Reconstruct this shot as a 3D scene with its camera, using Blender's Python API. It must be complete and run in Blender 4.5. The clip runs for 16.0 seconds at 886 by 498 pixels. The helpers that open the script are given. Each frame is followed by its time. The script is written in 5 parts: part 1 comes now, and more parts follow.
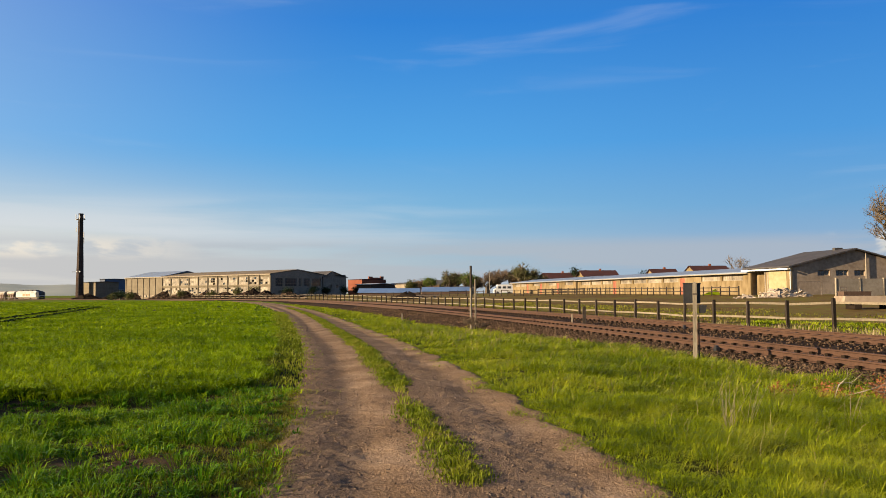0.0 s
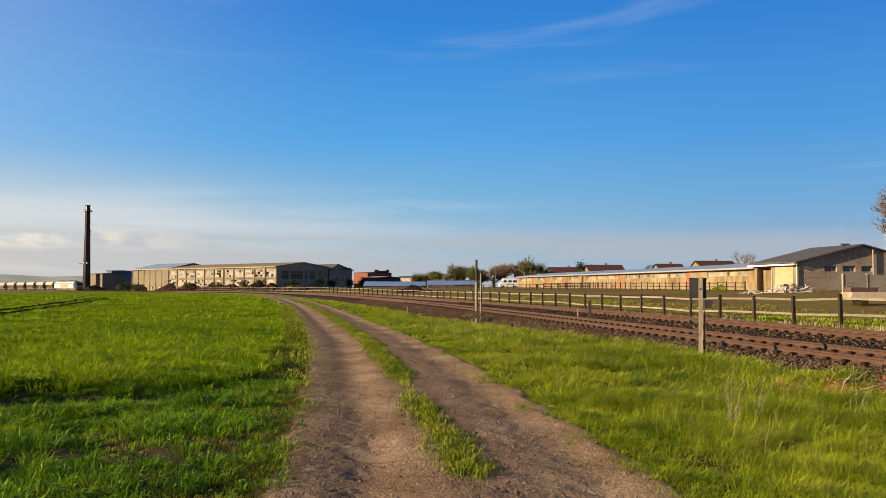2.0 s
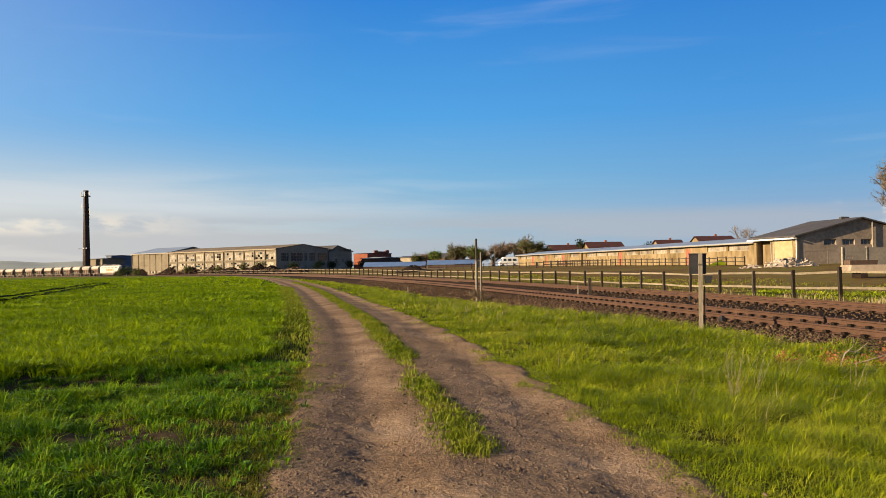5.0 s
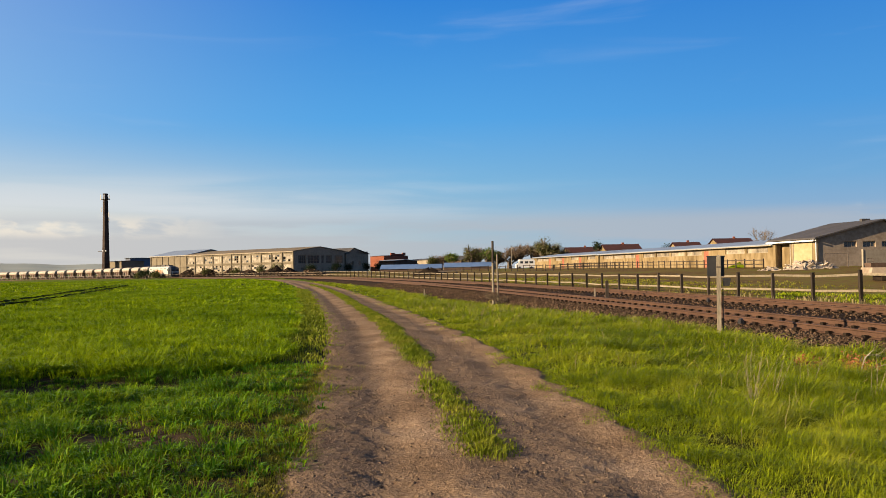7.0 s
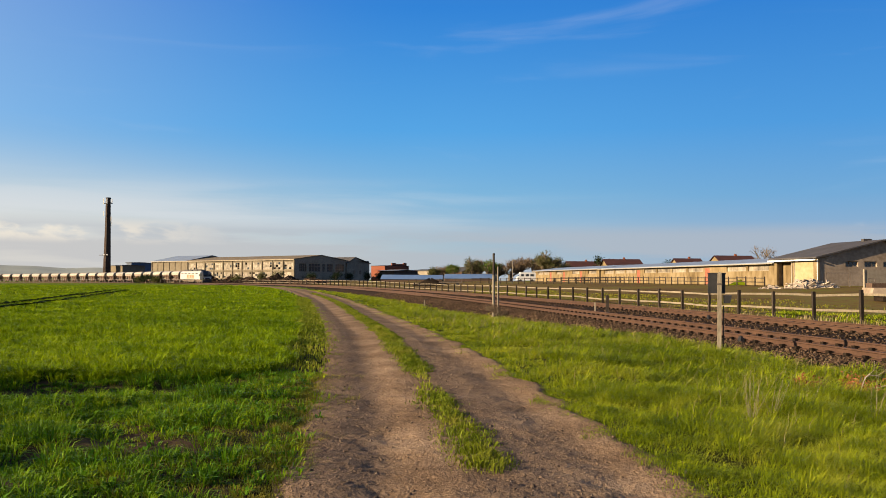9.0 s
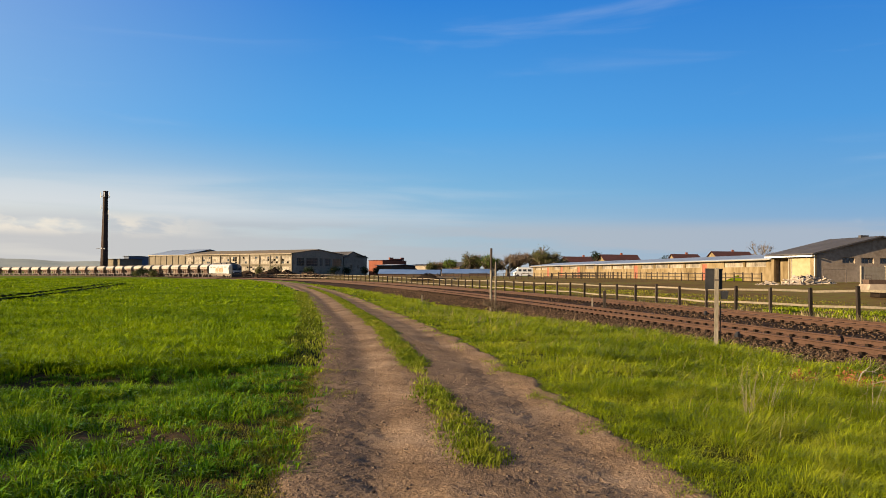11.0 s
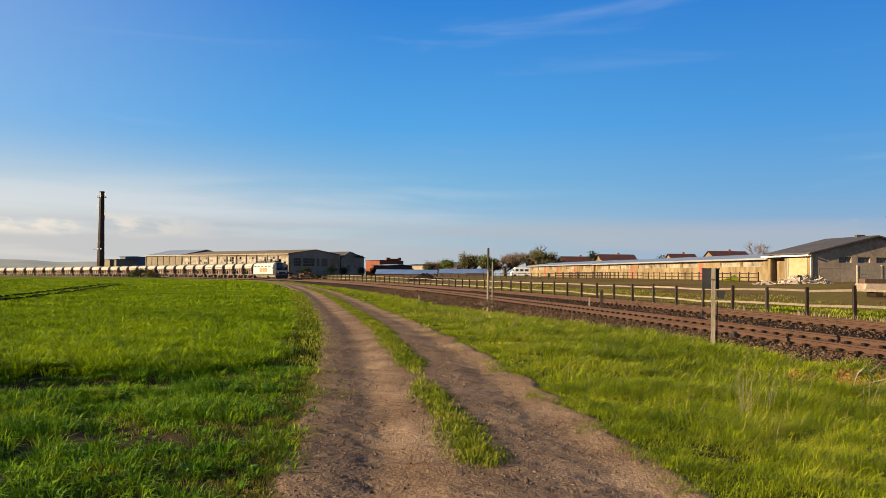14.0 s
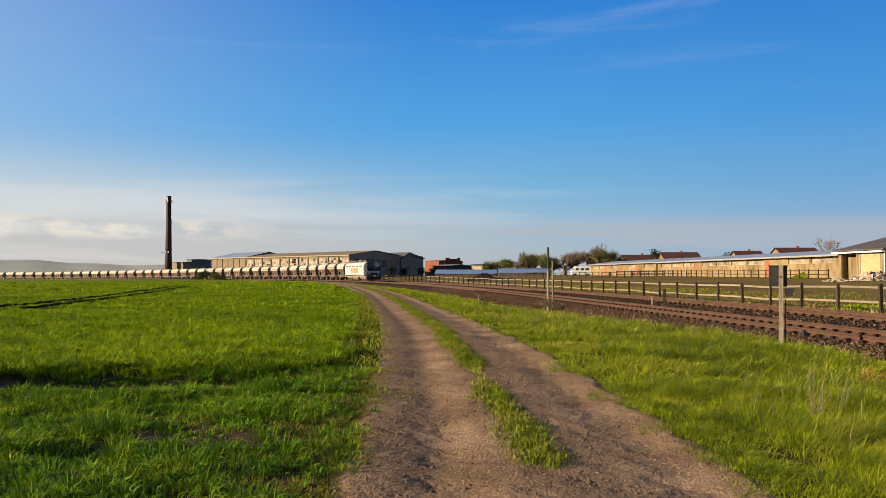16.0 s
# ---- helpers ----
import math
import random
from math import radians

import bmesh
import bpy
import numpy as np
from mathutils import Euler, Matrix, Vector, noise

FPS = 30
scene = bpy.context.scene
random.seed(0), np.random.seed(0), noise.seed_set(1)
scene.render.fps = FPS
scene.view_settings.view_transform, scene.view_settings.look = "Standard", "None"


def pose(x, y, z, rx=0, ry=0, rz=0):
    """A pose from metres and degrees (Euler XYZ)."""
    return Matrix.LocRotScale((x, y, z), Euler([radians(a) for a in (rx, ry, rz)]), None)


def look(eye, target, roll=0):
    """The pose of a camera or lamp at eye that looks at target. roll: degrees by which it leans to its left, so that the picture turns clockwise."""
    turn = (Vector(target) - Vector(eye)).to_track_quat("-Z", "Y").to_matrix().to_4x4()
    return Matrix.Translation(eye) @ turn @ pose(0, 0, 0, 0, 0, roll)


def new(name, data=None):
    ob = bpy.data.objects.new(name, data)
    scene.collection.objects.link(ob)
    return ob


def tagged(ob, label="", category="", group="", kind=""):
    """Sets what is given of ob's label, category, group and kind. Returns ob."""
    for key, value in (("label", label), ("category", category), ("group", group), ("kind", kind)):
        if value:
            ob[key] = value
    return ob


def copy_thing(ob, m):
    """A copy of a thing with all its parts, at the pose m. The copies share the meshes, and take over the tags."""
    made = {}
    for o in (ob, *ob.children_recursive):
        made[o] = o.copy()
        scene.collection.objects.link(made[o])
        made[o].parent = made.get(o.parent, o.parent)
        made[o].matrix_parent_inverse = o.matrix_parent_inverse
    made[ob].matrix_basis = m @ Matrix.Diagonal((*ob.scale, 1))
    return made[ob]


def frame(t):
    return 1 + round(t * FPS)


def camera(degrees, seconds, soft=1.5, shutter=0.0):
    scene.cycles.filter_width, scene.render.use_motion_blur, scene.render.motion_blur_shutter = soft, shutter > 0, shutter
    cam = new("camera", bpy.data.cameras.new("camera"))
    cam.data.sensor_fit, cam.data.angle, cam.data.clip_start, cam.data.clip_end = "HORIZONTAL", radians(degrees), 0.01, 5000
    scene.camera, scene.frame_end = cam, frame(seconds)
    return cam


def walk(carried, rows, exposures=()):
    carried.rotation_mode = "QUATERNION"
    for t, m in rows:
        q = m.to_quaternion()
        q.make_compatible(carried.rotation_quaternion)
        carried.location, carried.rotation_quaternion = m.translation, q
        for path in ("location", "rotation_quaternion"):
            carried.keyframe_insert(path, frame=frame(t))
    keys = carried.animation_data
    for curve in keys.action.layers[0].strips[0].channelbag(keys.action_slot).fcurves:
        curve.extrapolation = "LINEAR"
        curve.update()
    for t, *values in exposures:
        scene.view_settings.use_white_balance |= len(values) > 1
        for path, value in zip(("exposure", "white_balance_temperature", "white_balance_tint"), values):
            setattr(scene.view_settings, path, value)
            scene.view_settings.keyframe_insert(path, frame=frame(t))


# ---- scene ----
cam = camera(56.92, 16.0, soft=0.65)
EYE = (0.0, 0.0, 1.70)
# seconds, yaw, pitch, roll of the hand-held camera, which stays in one place
TURNS = (
    (0.0, 0.45, 3.06, 0.28),
    (0.5, 0.68, 3.11, 0.33),
    (1.0, 0.83, 3.04, 0.31),
    (1.5, 0.92, 2.86, 0.16),
    (2.0, 0.84, 2.61, -0.06),
    (2.5, 0.60, 2.27, -0.17),
    (3.0, 0.26, 1.93, -0.22),
    (3.5, 0.00, 1.62, 0.00),
    (4.0, 0.01, 1.33, 0.36),
    (6.5, 1.92, 1.15, 1.04),
    (7.0, 1.99, 1.37, 0.86),
    (7.5, 1.98, 1.65, 0.52),
    (8.0, 2.00, 1.90, 0.21),
    (8.5, 2.04, 2.08, -0.14),
    (9.0, 2.04, 2.15, -0.37),
    (11.5, 1.86, 1.61, -0.58),
    (12.0, 1.80, 1.48, -0.50),
    (12.5, 1.74, 1.49, -0.48),
    (13.0, 1.68, 1.57, -0.55),
    (13.5, 1.63, 1.69, -0.56),
    (14.0, 1.66, 1.79, -0.50),
    (14.5, 1.88, 1.83, -0.41),
    (15.0, 2.60, 1.80, -0.30),
    (15.5, 3.96, 1.78, -0.18),
    (16.0, 5.82, 1.77, -0.00),
)
walk(cam, [(t, pose(*EYE, 90 + p, r, y)) for t, y, p, r in TURNS], [(0.0, 1.57), (14.0, 1.58), (16.0, 1.54)])

# ---- daylight ----
SUN_AZ, SUN_EL = -110.0, 14.5      # degrees clockwise from straight ahead, degrees up


def sky_world():
    w = bpy.data.worlds.new("sky")
    scene.world = w
    w.use_nodes = True
    nt = w.node_tree
    nt.nodes.clear()
    N, L = nt.nodes.new, nt.links.new

    def noise_at(vec, scale, rot, size, detail, distort=0.0):
        mp, n = N("ShaderNodeMapping"), N("ShaderNodeTexNoise")
        mp.inputs["Scale"].default_value, mp.inputs["Rotation"].default_value = scale, rot
        L(vec, mp.inputs[0])
        n.inputs["Scale"].default_value, n.inputs["Detail"].default_value, n.inputs["Distortion"].default_value = size, detail, distort
        L(mp.outputs[0], n.inputs["Vector"])
        return n.outputs[0]

    def ranged(v, a, b, c=0.0, d=1.0):
        r = N("ShaderNodeMapRange")
        r.interpolation_type = "SMOOTHSTEP"
        for i, q in enumerate((a, b, c, d), 1):
            r.inputs[i].default_value = q
        L(v, r.inputs[0])
        return r.outputs[0]

    def times(a, b):
        m = N("ShaderNodeMath")
        m.operation = "MULTIPLY"
        L(a, m.inputs[0])
        if isinstance(b, float):
            m.inputs[1].default_value = b
        else:
            L(b, m.inputs[1])
        return m.outputs[0]

    def blend(f, a, b):
        m = N("ShaderNodeMix")
        m.data_type = "RGBA"
        for q, i in ((f, 0), (a, 6), (b, 7)):
            if isinstance(q, tuple):
                m.inputs[i].default_value = (*q, 1)
            elif isinstance(q, float):
                m.inputs[i].default_value = q
            else:
                L(q, m.inputs[i])
        return m.outputs[2]

    out, bg, sky = N("ShaderNodeOutputWorld"), N("ShaderNodeBackground"), N("ShaderNodeTexSky")
    sky.sky_type, sky.sun_disc = "NISHITA", False
    sky.sun_elevation, sky.sun_rotation = radians(SUN_EL), radians(SUN_AZ)
    sky.air_density, sky.dust_density, sky.ozone_density = 1.0, 0.4, 3.0
    tc, sep = N("ShaderNodeTexCoord"), N("ShaderNodeSeparateXYZ")
    d = tc.outputs["Generated"]
    L(d, sep.inputs[0])
    up = sep.outputs[2]
    # clear blue that pales towards the horizon
    ramp = N("ShaderNodeValToRGB")
    el = ramp.color_ramp.elements
    el[0].position, el[0].color = 0.0, (*SKY[0][1], 1)
    el[1].position, el[1].color = 1.0, (*SKY[-1][1], 1)
    for p, c in SKY[1:-1]:
        el.new(p).color = (*c, 1)
    L(up, ramp.inputs[0])
    clear = N("ShaderNodeMix")
    clear.data_type, clear.inputs[0].default_value = "RGBA", 0.88
    L(sky.outputs[0], clear.inputs[6])
    L(ramp.outputs[0], clear.inputs[7])
    # the air is brighter towards the sun
    dot = N("ShaderNodeVectorMath")
    dot.operation = "DOT_PRODUCT"
    L(d, dot.inputs[0])
    dot.inputs[1].default_value = (math.sin(radians(SUN_AZ)), math.cos(radians(SUN_AZ)), 0.1)
    near_sun = ranged(dot.outputs["Value"], -0.25, 0.85, 0.0, 1.0)
    col = blend(times(near_sun, 0.54), clear.outputs[2], (4.83, 5.33, 5.71))
    col = blend(times(ranged(sep.outputs[0], -0.1, 0.45), 0.28), col, (0.15, 1.1, 3.6))
    # warm haze low down on the sunward side
    west = ranged(sep.outputs[0], 0.05, -0.55)
    col = blend(times(times(west, ranged(up, 0.17, 0.03)), 0.75), col, (5.65, 5.27, 4.64))
    # thin streaks high up, a flat grey bank low down, and its sunlit heads
    streak = ranged(noise_at(d, (1.3, 1.3, 11.0), (0.0, radians(-9), 0.0), 2.1, 7.0, 0.7), 0.54, 0.88, 0.0, 0.24)
    col = blend(times(streak, ranged(up, 0.05, 0.13)), col, (4.7, 5.02, 5.46))
    veil = ranged(noise_at(d, (1.6, 1.6, 20.0), (0.0, radians(-2), 0.5), 1.9, 6.0, 0.4), 0.38, 0.66)
    col = blend(times(times(veil, ranged(up, 0.045, 0.07)), times(times(ranged(up, 0.13, 0.08), ranged(sep.outputs[0], 0.30, -0.35)), 0.5)), col, (4.83, 5.02, 5.21))
    bank = ranged(noise_at(d, (2.4, 2.4, 26.0), (0, 0, 0.3), 1.3, 6.0), 0.38, 0.52)
    col = blend(times(times(bank, ranged(up, 0.072, 0.052)), 0.6), col, (3.11, 3.3, 3.62))
    col = blend(times(times(west, ranged(up, 0.05, 0.038)), 0.5), col, (3.94, 3.81, 3.68))
    heads = ranged(noise_at(d, (9.0, 9.0, 20.0), (0, 0, 1.1), 1.9, 9.0, 0.3), 0.45, 0.58)
    rim = times(ranged(up, 0.036, 0.048), ranged(up, 0.072, 0.054))
    edges = N("ShaderNodeMath")
    edges.operation = "MAXIMUM"
    L(ranged(sep.outputs[0], -0.26, -0.42), edges.inputs[0])
    L(ranged(sep.outputs[0], 0.41, 0.45), edges.inputs[1])
    col = blend(times(times(heads, rim), times(edges.outputs[0], 0.7)), col, (6.1, 5.52, 4.64))
    L(col, bg.inputs[0])
    bg.inputs[1].default_value = 0.05
    L(bg.outputs[0], out.inputs[0])


# colour of the clear sky by height over the horizon (sine)
SKY = ((0.0, (2.8, 3.45, 4.0)), (0.05, (2.45, 3.4, 4.25)), (0.10, (1.3, 3.1, 4.85)), (0.18, (0.5, 2.5, 5.4)), (0.32, (0.12, 1.5, 4.75)), (0.5, (0.5, 1.08, 2.5)), (1.0, (0.82, 1.0, 1.45)))
sky_world()
sun = new("sun", bpy.data.lights.new("sun", "SUN"))
sun.data.energy, sun.data.angle, sun.data.color = 5.0, radians(0.55), (1.0, 0.77, 0.49)
a, e = radians(SUN_AZ), radians(SUN_EL)
TO_SUN = Vector((math.sin(a) * math.cos(e), math.cos(a) * math.cos(e), math.sin(e)))
sun.matrix_world = look(TO_SUN * 200, (0, 0, 0))

# ---- materials ----


def material(name, colours, rough=0.8, scale=6.0, scale2=0.6, bump=0.3, metal=0.0, per="", spread=0.25, space="Object", detail=5.0, stretch=(1, 1, 1), gloss=0.3):
    """colours: two or three linear colours mixed by noise at two scales; per: 'object' or 'island' for piece to piece changes."""
    m = bpy.data.materials.new(name)
    m.use_nodes = True
    nt = m.node_tree
    N, L = nt.nodes.new, nt.links.new
    b = nt.nodes["Principled BSDF"]
    b.inputs["Specular IOR Level"].default_value = gloss if rough < 0.9 else 0.04
    b.inputs["Roughness"].default_value, b.inputs["Metallic"].default_value = rough, metal
    tc, mp = N("ShaderNodeTexCoord"), N("ShaderNodeMapping")
    mp.inputs["Scale"].default_value = stretch
    L(tc.outputs[space], mp.inputs[0])
    n1, n2 = N("ShaderNodeTexNoise"), N("ShaderNodeTexNoise")
    for n, s in ((n1, scale), (n2, scale2)):
        n.inputs["Scale"].default_value, n.inputs["Detail"].default_value = s, detail
        L(mp.outputs[0], n.inputs["Vector"])
    add = N("ShaderNodeMath")
    add.operation = "MULTIPLY_ADD"
    L(n1.outputs[0], add.inputs[0])
    add.inputs[1].default_value = 0.5
    half = N("ShaderNodeMath")
    half.operation = "MULTIPLY"
    L(n2.outputs[0], half.inputs[0])
    half.inputs[1].default_value = 0.5
    L(half.outputs[0], add.inputs[2])
    ramp = N("ShaderNodeValToRGB")
    el = ramp.color_ramp.elements
    el[0].position, el[1].position = 0.36, 0.64
    el[0].color, el[1].color = (*colours[0], 1), (*colours[-1], 1)
    if len(colours) == 3:
        el.new(0.5).color = (*colours[1], 1)
    L(add.outputs[0], ramp.inputs[0])
    colour = ramp.outputs[0]
    if per:
        if per == "object":
            rnd = N("ShaderNodeObjectInfo").outputs["Random"]
        else:
            rnd = N("ShaderNodeNewGeometry").outputs["Random Per Island"]
        mr = N("ShaderNodeMapRange")
        mr.inputs[3].default_value, mr.inputs[4].default_value = 1 - spread, 1 + spread
        L(rnd, mr.inputs[0])
        hs = N("ShaderNodeHueSaturation")
        L(mr.outputs[0], hs.inputs["Value"])
        L(colour, hs.inputs["Color"])
        colour = hs.outputs[0]
    L(colour, b.inputs["Base Color"])
    if bump:
        bp = N("ShaderNodeBump")
        bp.inputs["Strength"].default_value, bp.inputs["Distance"].default_value = bump, 0.02
        L(n1.outputs[0], bp.inputs["Height"])
        L(bp.outputs[0], b.inputs["Normal"])
    return m


def leafy(name, colours, per="island", spread=0.3, through_light=0.34, rough=0.5, patch=0.25):
    """Grass and leaves: some light passes through the blade; patches come from a slow noise."""
    m = material(name, colours, rough=rough, scale=patch, scale2=patch * 6, bump=0, per=per, spread=spread, gloss=0.08)
    nt = m.node_tree
    N, L = nt.nodes.new, nt.links.new
    b, out = nt.nodes["Principled BSDF"], nt.nodes["Material Output"]
    tr, mix = N("ShaderNodeBsdfTranslucent"), N("ShaderNodeMixShader")
    src = b.inputs["Base Color"].links[0].from_socket
    L(src, tr.inputs[0])
    mix.inputs[0].default_value = through_light
    L(b.outputs[0], mix.inputs[1])
    L(tr.outputs[0], mix.inputs[2])
    L(mix.outputs[0], out.inputs[0])
    return m


M = dict(
    field=material("field_soil", [(0.0599, 0.0839, 0.0024), (0.0869, 0.1168, 0.0036), (0.1139, 0.1409, 0.006)], 0.9, 9, 0.35, 0.6),
    paddock=material("paddock_turf", [(0.0526, 0.0328, 0.0131), (0.1092, 0.0714, 0.0248), (0.0971, 0.1056, 0.016)], 0.95, 1.4, 0.07, 0.8),
    soil=material("headland_soil", [(0.019, 0.013, 0.0087), (0.0434, 0.0287, 0.019), (0.0261, 0.0348, 0.0087)], 0.95, 9, 1.1, 0.9),
    dirt=material("road_dirt", [(0.0959, 0.0611, 0.0371), (0.1708, 0.1139, 0.0719), (0.2637, 0.1857, 0.1258)], 0.95, 34, 0.8, 0.9, detail=10),
    ballast=material("ballast_bed", [(0.009, 0.0056, 0.0037), (0.0196, 0.0123, 0.0081), (0.0364, 0.0241, 0.0163)], 0.95, 22, 2, 1.0, detail=8),
    stone=material("ballast_stone", [(0.038, 0.024, 0.016), (0.085, 0.056, 0.036)], 0.95, 9, 2, 0.3, per="island", spread=0.6),
    rail=material("rusty_rail", [(0.0353, 0.0165, 0.0089), (0.0627, 0.031, 0.0175)], 0.75, 14, 1.2, 0.3),
    sleeper=material("sleeper", [(0.0114, 0.0081, 0.0061), (0.0253, 0.0181, 0.0131)], 0.95, 12, 2, 0.5, per="object"),
    oldwood=material("dark_fence_wood", [(0.021, 0.0168, 0.0144), (0.0509, 0.0408, 0.033)], 0.9, 10, 2, 0.5, per="object", spread=0.35, stretch=(6, 6, 0.8)),
    plank=material("pale_fence_wood", [(0.1023, 0.084, 0.0585), (0.19, 0.1571, 0.1096)], 0.85, 8, 1.5, 0.4, per="object", spread=0.2),
    greywood=material("weathered_post_wood", [(0.1169, 0.0987, 0.0731), (0.2192, 0.19, 0.1462)], 0.9, 10, 1.5, 0.5, stretch=(8, 8, 0.7)),
    black=material("black_box_plastic", [(0.0098, 0.0098, 0.0115), (0.0205, 0.0205, 0.0221)], 0.5, 12, 2, 0.1),
    yellow=material("yellow_render", [(0.0921, 0.0658, 0.0328), (0.1644, 0.1217, 0.0658), (0.2237, 0.1743, 0.1052)], 0.95, 1.1, 0.22, 0.3, stretch=(1, 1, 0.45)),
    concrete=material("pale_concrete", [(0.1754, 0.1462, 0.1096), (0.2631, 0.2265, 0.1754)], 0.92, 3, 0.4, 0.3),
    grey=material("grey_render", [(0.1608, 0.1242, 0.0914), (0.2923, 0.2339, 0.179)], 0.95, 2, 0.3, 0.3),
    darkroof=material("dark_sheet_roof", [(0.0359, 0.033, 0.033), (0.0659, 0.0599, 0.0599)], 0.75, 2, 0.3, 0.3),
    blueroof=material("blue_grey_roof", [(0.1318, 0.1618, 0.2158), (0.1917, 0.2218, 0.2756)], 0.5, 2, 0.25, 0.2),
    redroof=material("red_tile_roof", [(0.0281, 0.0082, 0.0066), (0.0512, 0.0143, 0.0112)], 0.85, 4, 0.5, 0.4),
    brick=material("red_brick", [(0.1292, 0.0434, 0.0255), (0.1988, 0.0723, 0.0461)], 0.92, 4, 0.4, 0.3),
    glass=material("dark_window_glass", [(0.0164, 0.0205, 0.0246), (0.0328, 0.041, 0.0492)], 0.12, 1, 0.3, 0.0, gloss=0.5),
    white=material("white_paint", [(0.5116, 0.5116, 0.4969), (0.5846, 0.5846, 0.57)], 0.5, 2, 0.4, 0.1),
    wagon=material("dusty_white_wagon_paint", [(0.2077, 0.1804, 0.1476), (0.339, 0.3116, 0.2734)], 0.6, 1.5, 0.5, 0.1, per="object", spread=0.1),
    frame=material("dirty_underframe", [(0.0512, 0.0402, 0.0329), (0.1169, 0.095, 0.0804)], 0.8, 4, 1, 0.2),
    orange=material("faded_orange_lettering", [(0.2262, 0.1131, 0.0566), (0.2958, 0.1566, 0.0783)], 0.6, 3, 1, 0),
    bark=material("bark", [(0.0658, 0.0512, 0.0365), (0.1242, 0.0987, 0.0731)], 0.95, 8, 2, 0.5),
    rubble=material("rubble", [(0.1827, 0.1462, 0.1169), (0.3654, 0.3069, 0.2485)], 0.95, 3, 1, 0.5, per="island", spread=0.35),
    # the haze of distance is mixed into this pale hill colour
    hill=material("far_hill_haze_tint", [(0.2125, 0.238, 0.2295), (0.272, 0.289, 0.2635)], 1.0, 0.004, 0.001, 0),
)



def dirt_with_gravel():
    """The road: pale packed earth in the ruts, darker loose gravel where no wheel runs (the mesh carries where that is)."""
    m = M["dirt"]
    nt = m.node_tree
    N, L = nt.nodes.new, nt.links.new
    b = nt.nodes["Principled BSDF"]
    src = b.inputs["Base Color"].links[0].from_socket
    at, vo, tc = N("ShaderNodeAttribute"), N("ShaderNodeTexVoronoi"), N("ShaderNodeTexCoord")
    at.attribute_name = "loose"
    vo.inputs["Scale"].default_value = 75
    L(tc.outputs["Object"], vo.inputs["Vector"])
    grit = N("ShaderNodeMix")
    grit.data_type = "RGBA"
    L(vo.outputs["Color"], grit.inputs[0])
    grit.inputs[6].default_value, grit.inputs[7].default_value = (0.036, 0.025, 0.019, 1), (0.18, 0.128, 0.094, 1)
    mix = N("ShaderNodeMix")
    mix.data_type = "RGBA"
    sc = N("ShaderNodeMath")
    sc.operation, sc.inputs[1].default_value = "MULTIPLY", 0.62
    L(at.outputs["Fac"], sc.inputs[0])
    L(sc.outputs[0], mix.inputs[0])
    L(src, mix.inputs[6])
    L(grit.outputs[2], mix.inputs[7])
    L(mix.outputs[2], b.inputs["Base Color"])
    b2 = N("ShaderNodeBump")
    b2.inputs["Strength"].default_value, b2.inputs["Distance"].default_value = 0.35, 0.008
    L(vo.outputs["Distance"], b2.inputs["Height"])
    L(b.inputs["Normal"].links[0].from_socket, b2.inputs["Normal"])
    L(b2.outputs[0], b.inputs["Normal"])


dirt_with_gravel()

# ---- building blocks ----


class Shape:
    """Collects vertices and faces of one mesh."""

    def __init__(self):
        self.v, self.f = [], []

    def add(self, verts, faces, m=None):
        k = len(self.v)
        self.v += [tuple(m @ Vector(p)) for p in verts] if m else [tuple(p) for p in verts]
        self.f += [tuple(i + k for i in q) for q in faces]
        return self

    def box(self, x0, x1, y0, y1, z0, z1, m=None):
        return self.add([(x, y, z) for z in (z0, z1) for y in (y0, y1) for x in (x0, x1)],
                        [(0, 2, 3, 1), (4, 5, 7, 6), (0, 1, 5, 4), (2, 6, 7, 3), (0, 4, 6, 2), (1, 3, 7, 5)], m)

    def cyl(self, r, z0, z1, n=12, m=None, r2=None):
        r2 = r if r2 is None else r2
        ring = [(math.cos(2 * math.pi * i / n), math.sin(2 * math.pi * i / n)) for i in range(n)]
        v = [(r * c, r * s, z0) for c, s in ring] + [(r2 * c, r2 * s, z1) for c, s in ring]
        f = [(i, (i + 1) % n, n + (i + 1) % n, n + i) for i in range(n)]
        return self.add(v, f + [tuple(range(n))[::-1], tuple(range(n, 2 * n))], m)

    def loft(self, rings, closed=True, caps=True, m=None):
        n, v, f = len(rings[0]), [p for r in rings for p in r], []
        for k in range(len(rings) - 1):
            for i in range(n if closed else n - 1):
                j = (i + 1) % n
                f.append((k * n + i, k * n + j, (k + 1) * n + j, (k + 1) * n + i))
        if caps:
            f += [tuple(range(n))[::-1], tuple(range((len(rings) - 1) * n, len(rings) * n))]
        return self.add(v, f, m)

    def mesh(self, name, mats, smooth=False):
        me = bpy.data.meshes.new(name)
        me.from_pydata(self.v, [], self.f)
        for mt in (mats if isinstance(mats, (list, tuple)) else [mats]):
            me.materials.append(mt)
        if smooth:
            me.shade_smooth()
        me.update()
        bm = bmesh.new()
        bm.from_mesh(me)
        bmesh.ops.recalc_face_normals(bm, faces=bm.faces)
        bm.to_mesh(me)
        bm.free()
        return me


def part(name, shape, mat, parent=None, label="", at=None, smooth=False):
    data = shape if isinstance(shape, bpy.types.Mesh) else shape.mesh(name, mat, smooth)
    ob = new(name, data)
    if parent:
        ob.parent = parent
    if at is not None:
        ob.matrix_basis = at
    return tagged(ob, label)


def thing(name, label, category, at=None, group="", kind=""):
    ob = new(name)
    if at is not None:
        ob.matrix_basis = at
    return tagged(ob, label, category, group, kind)


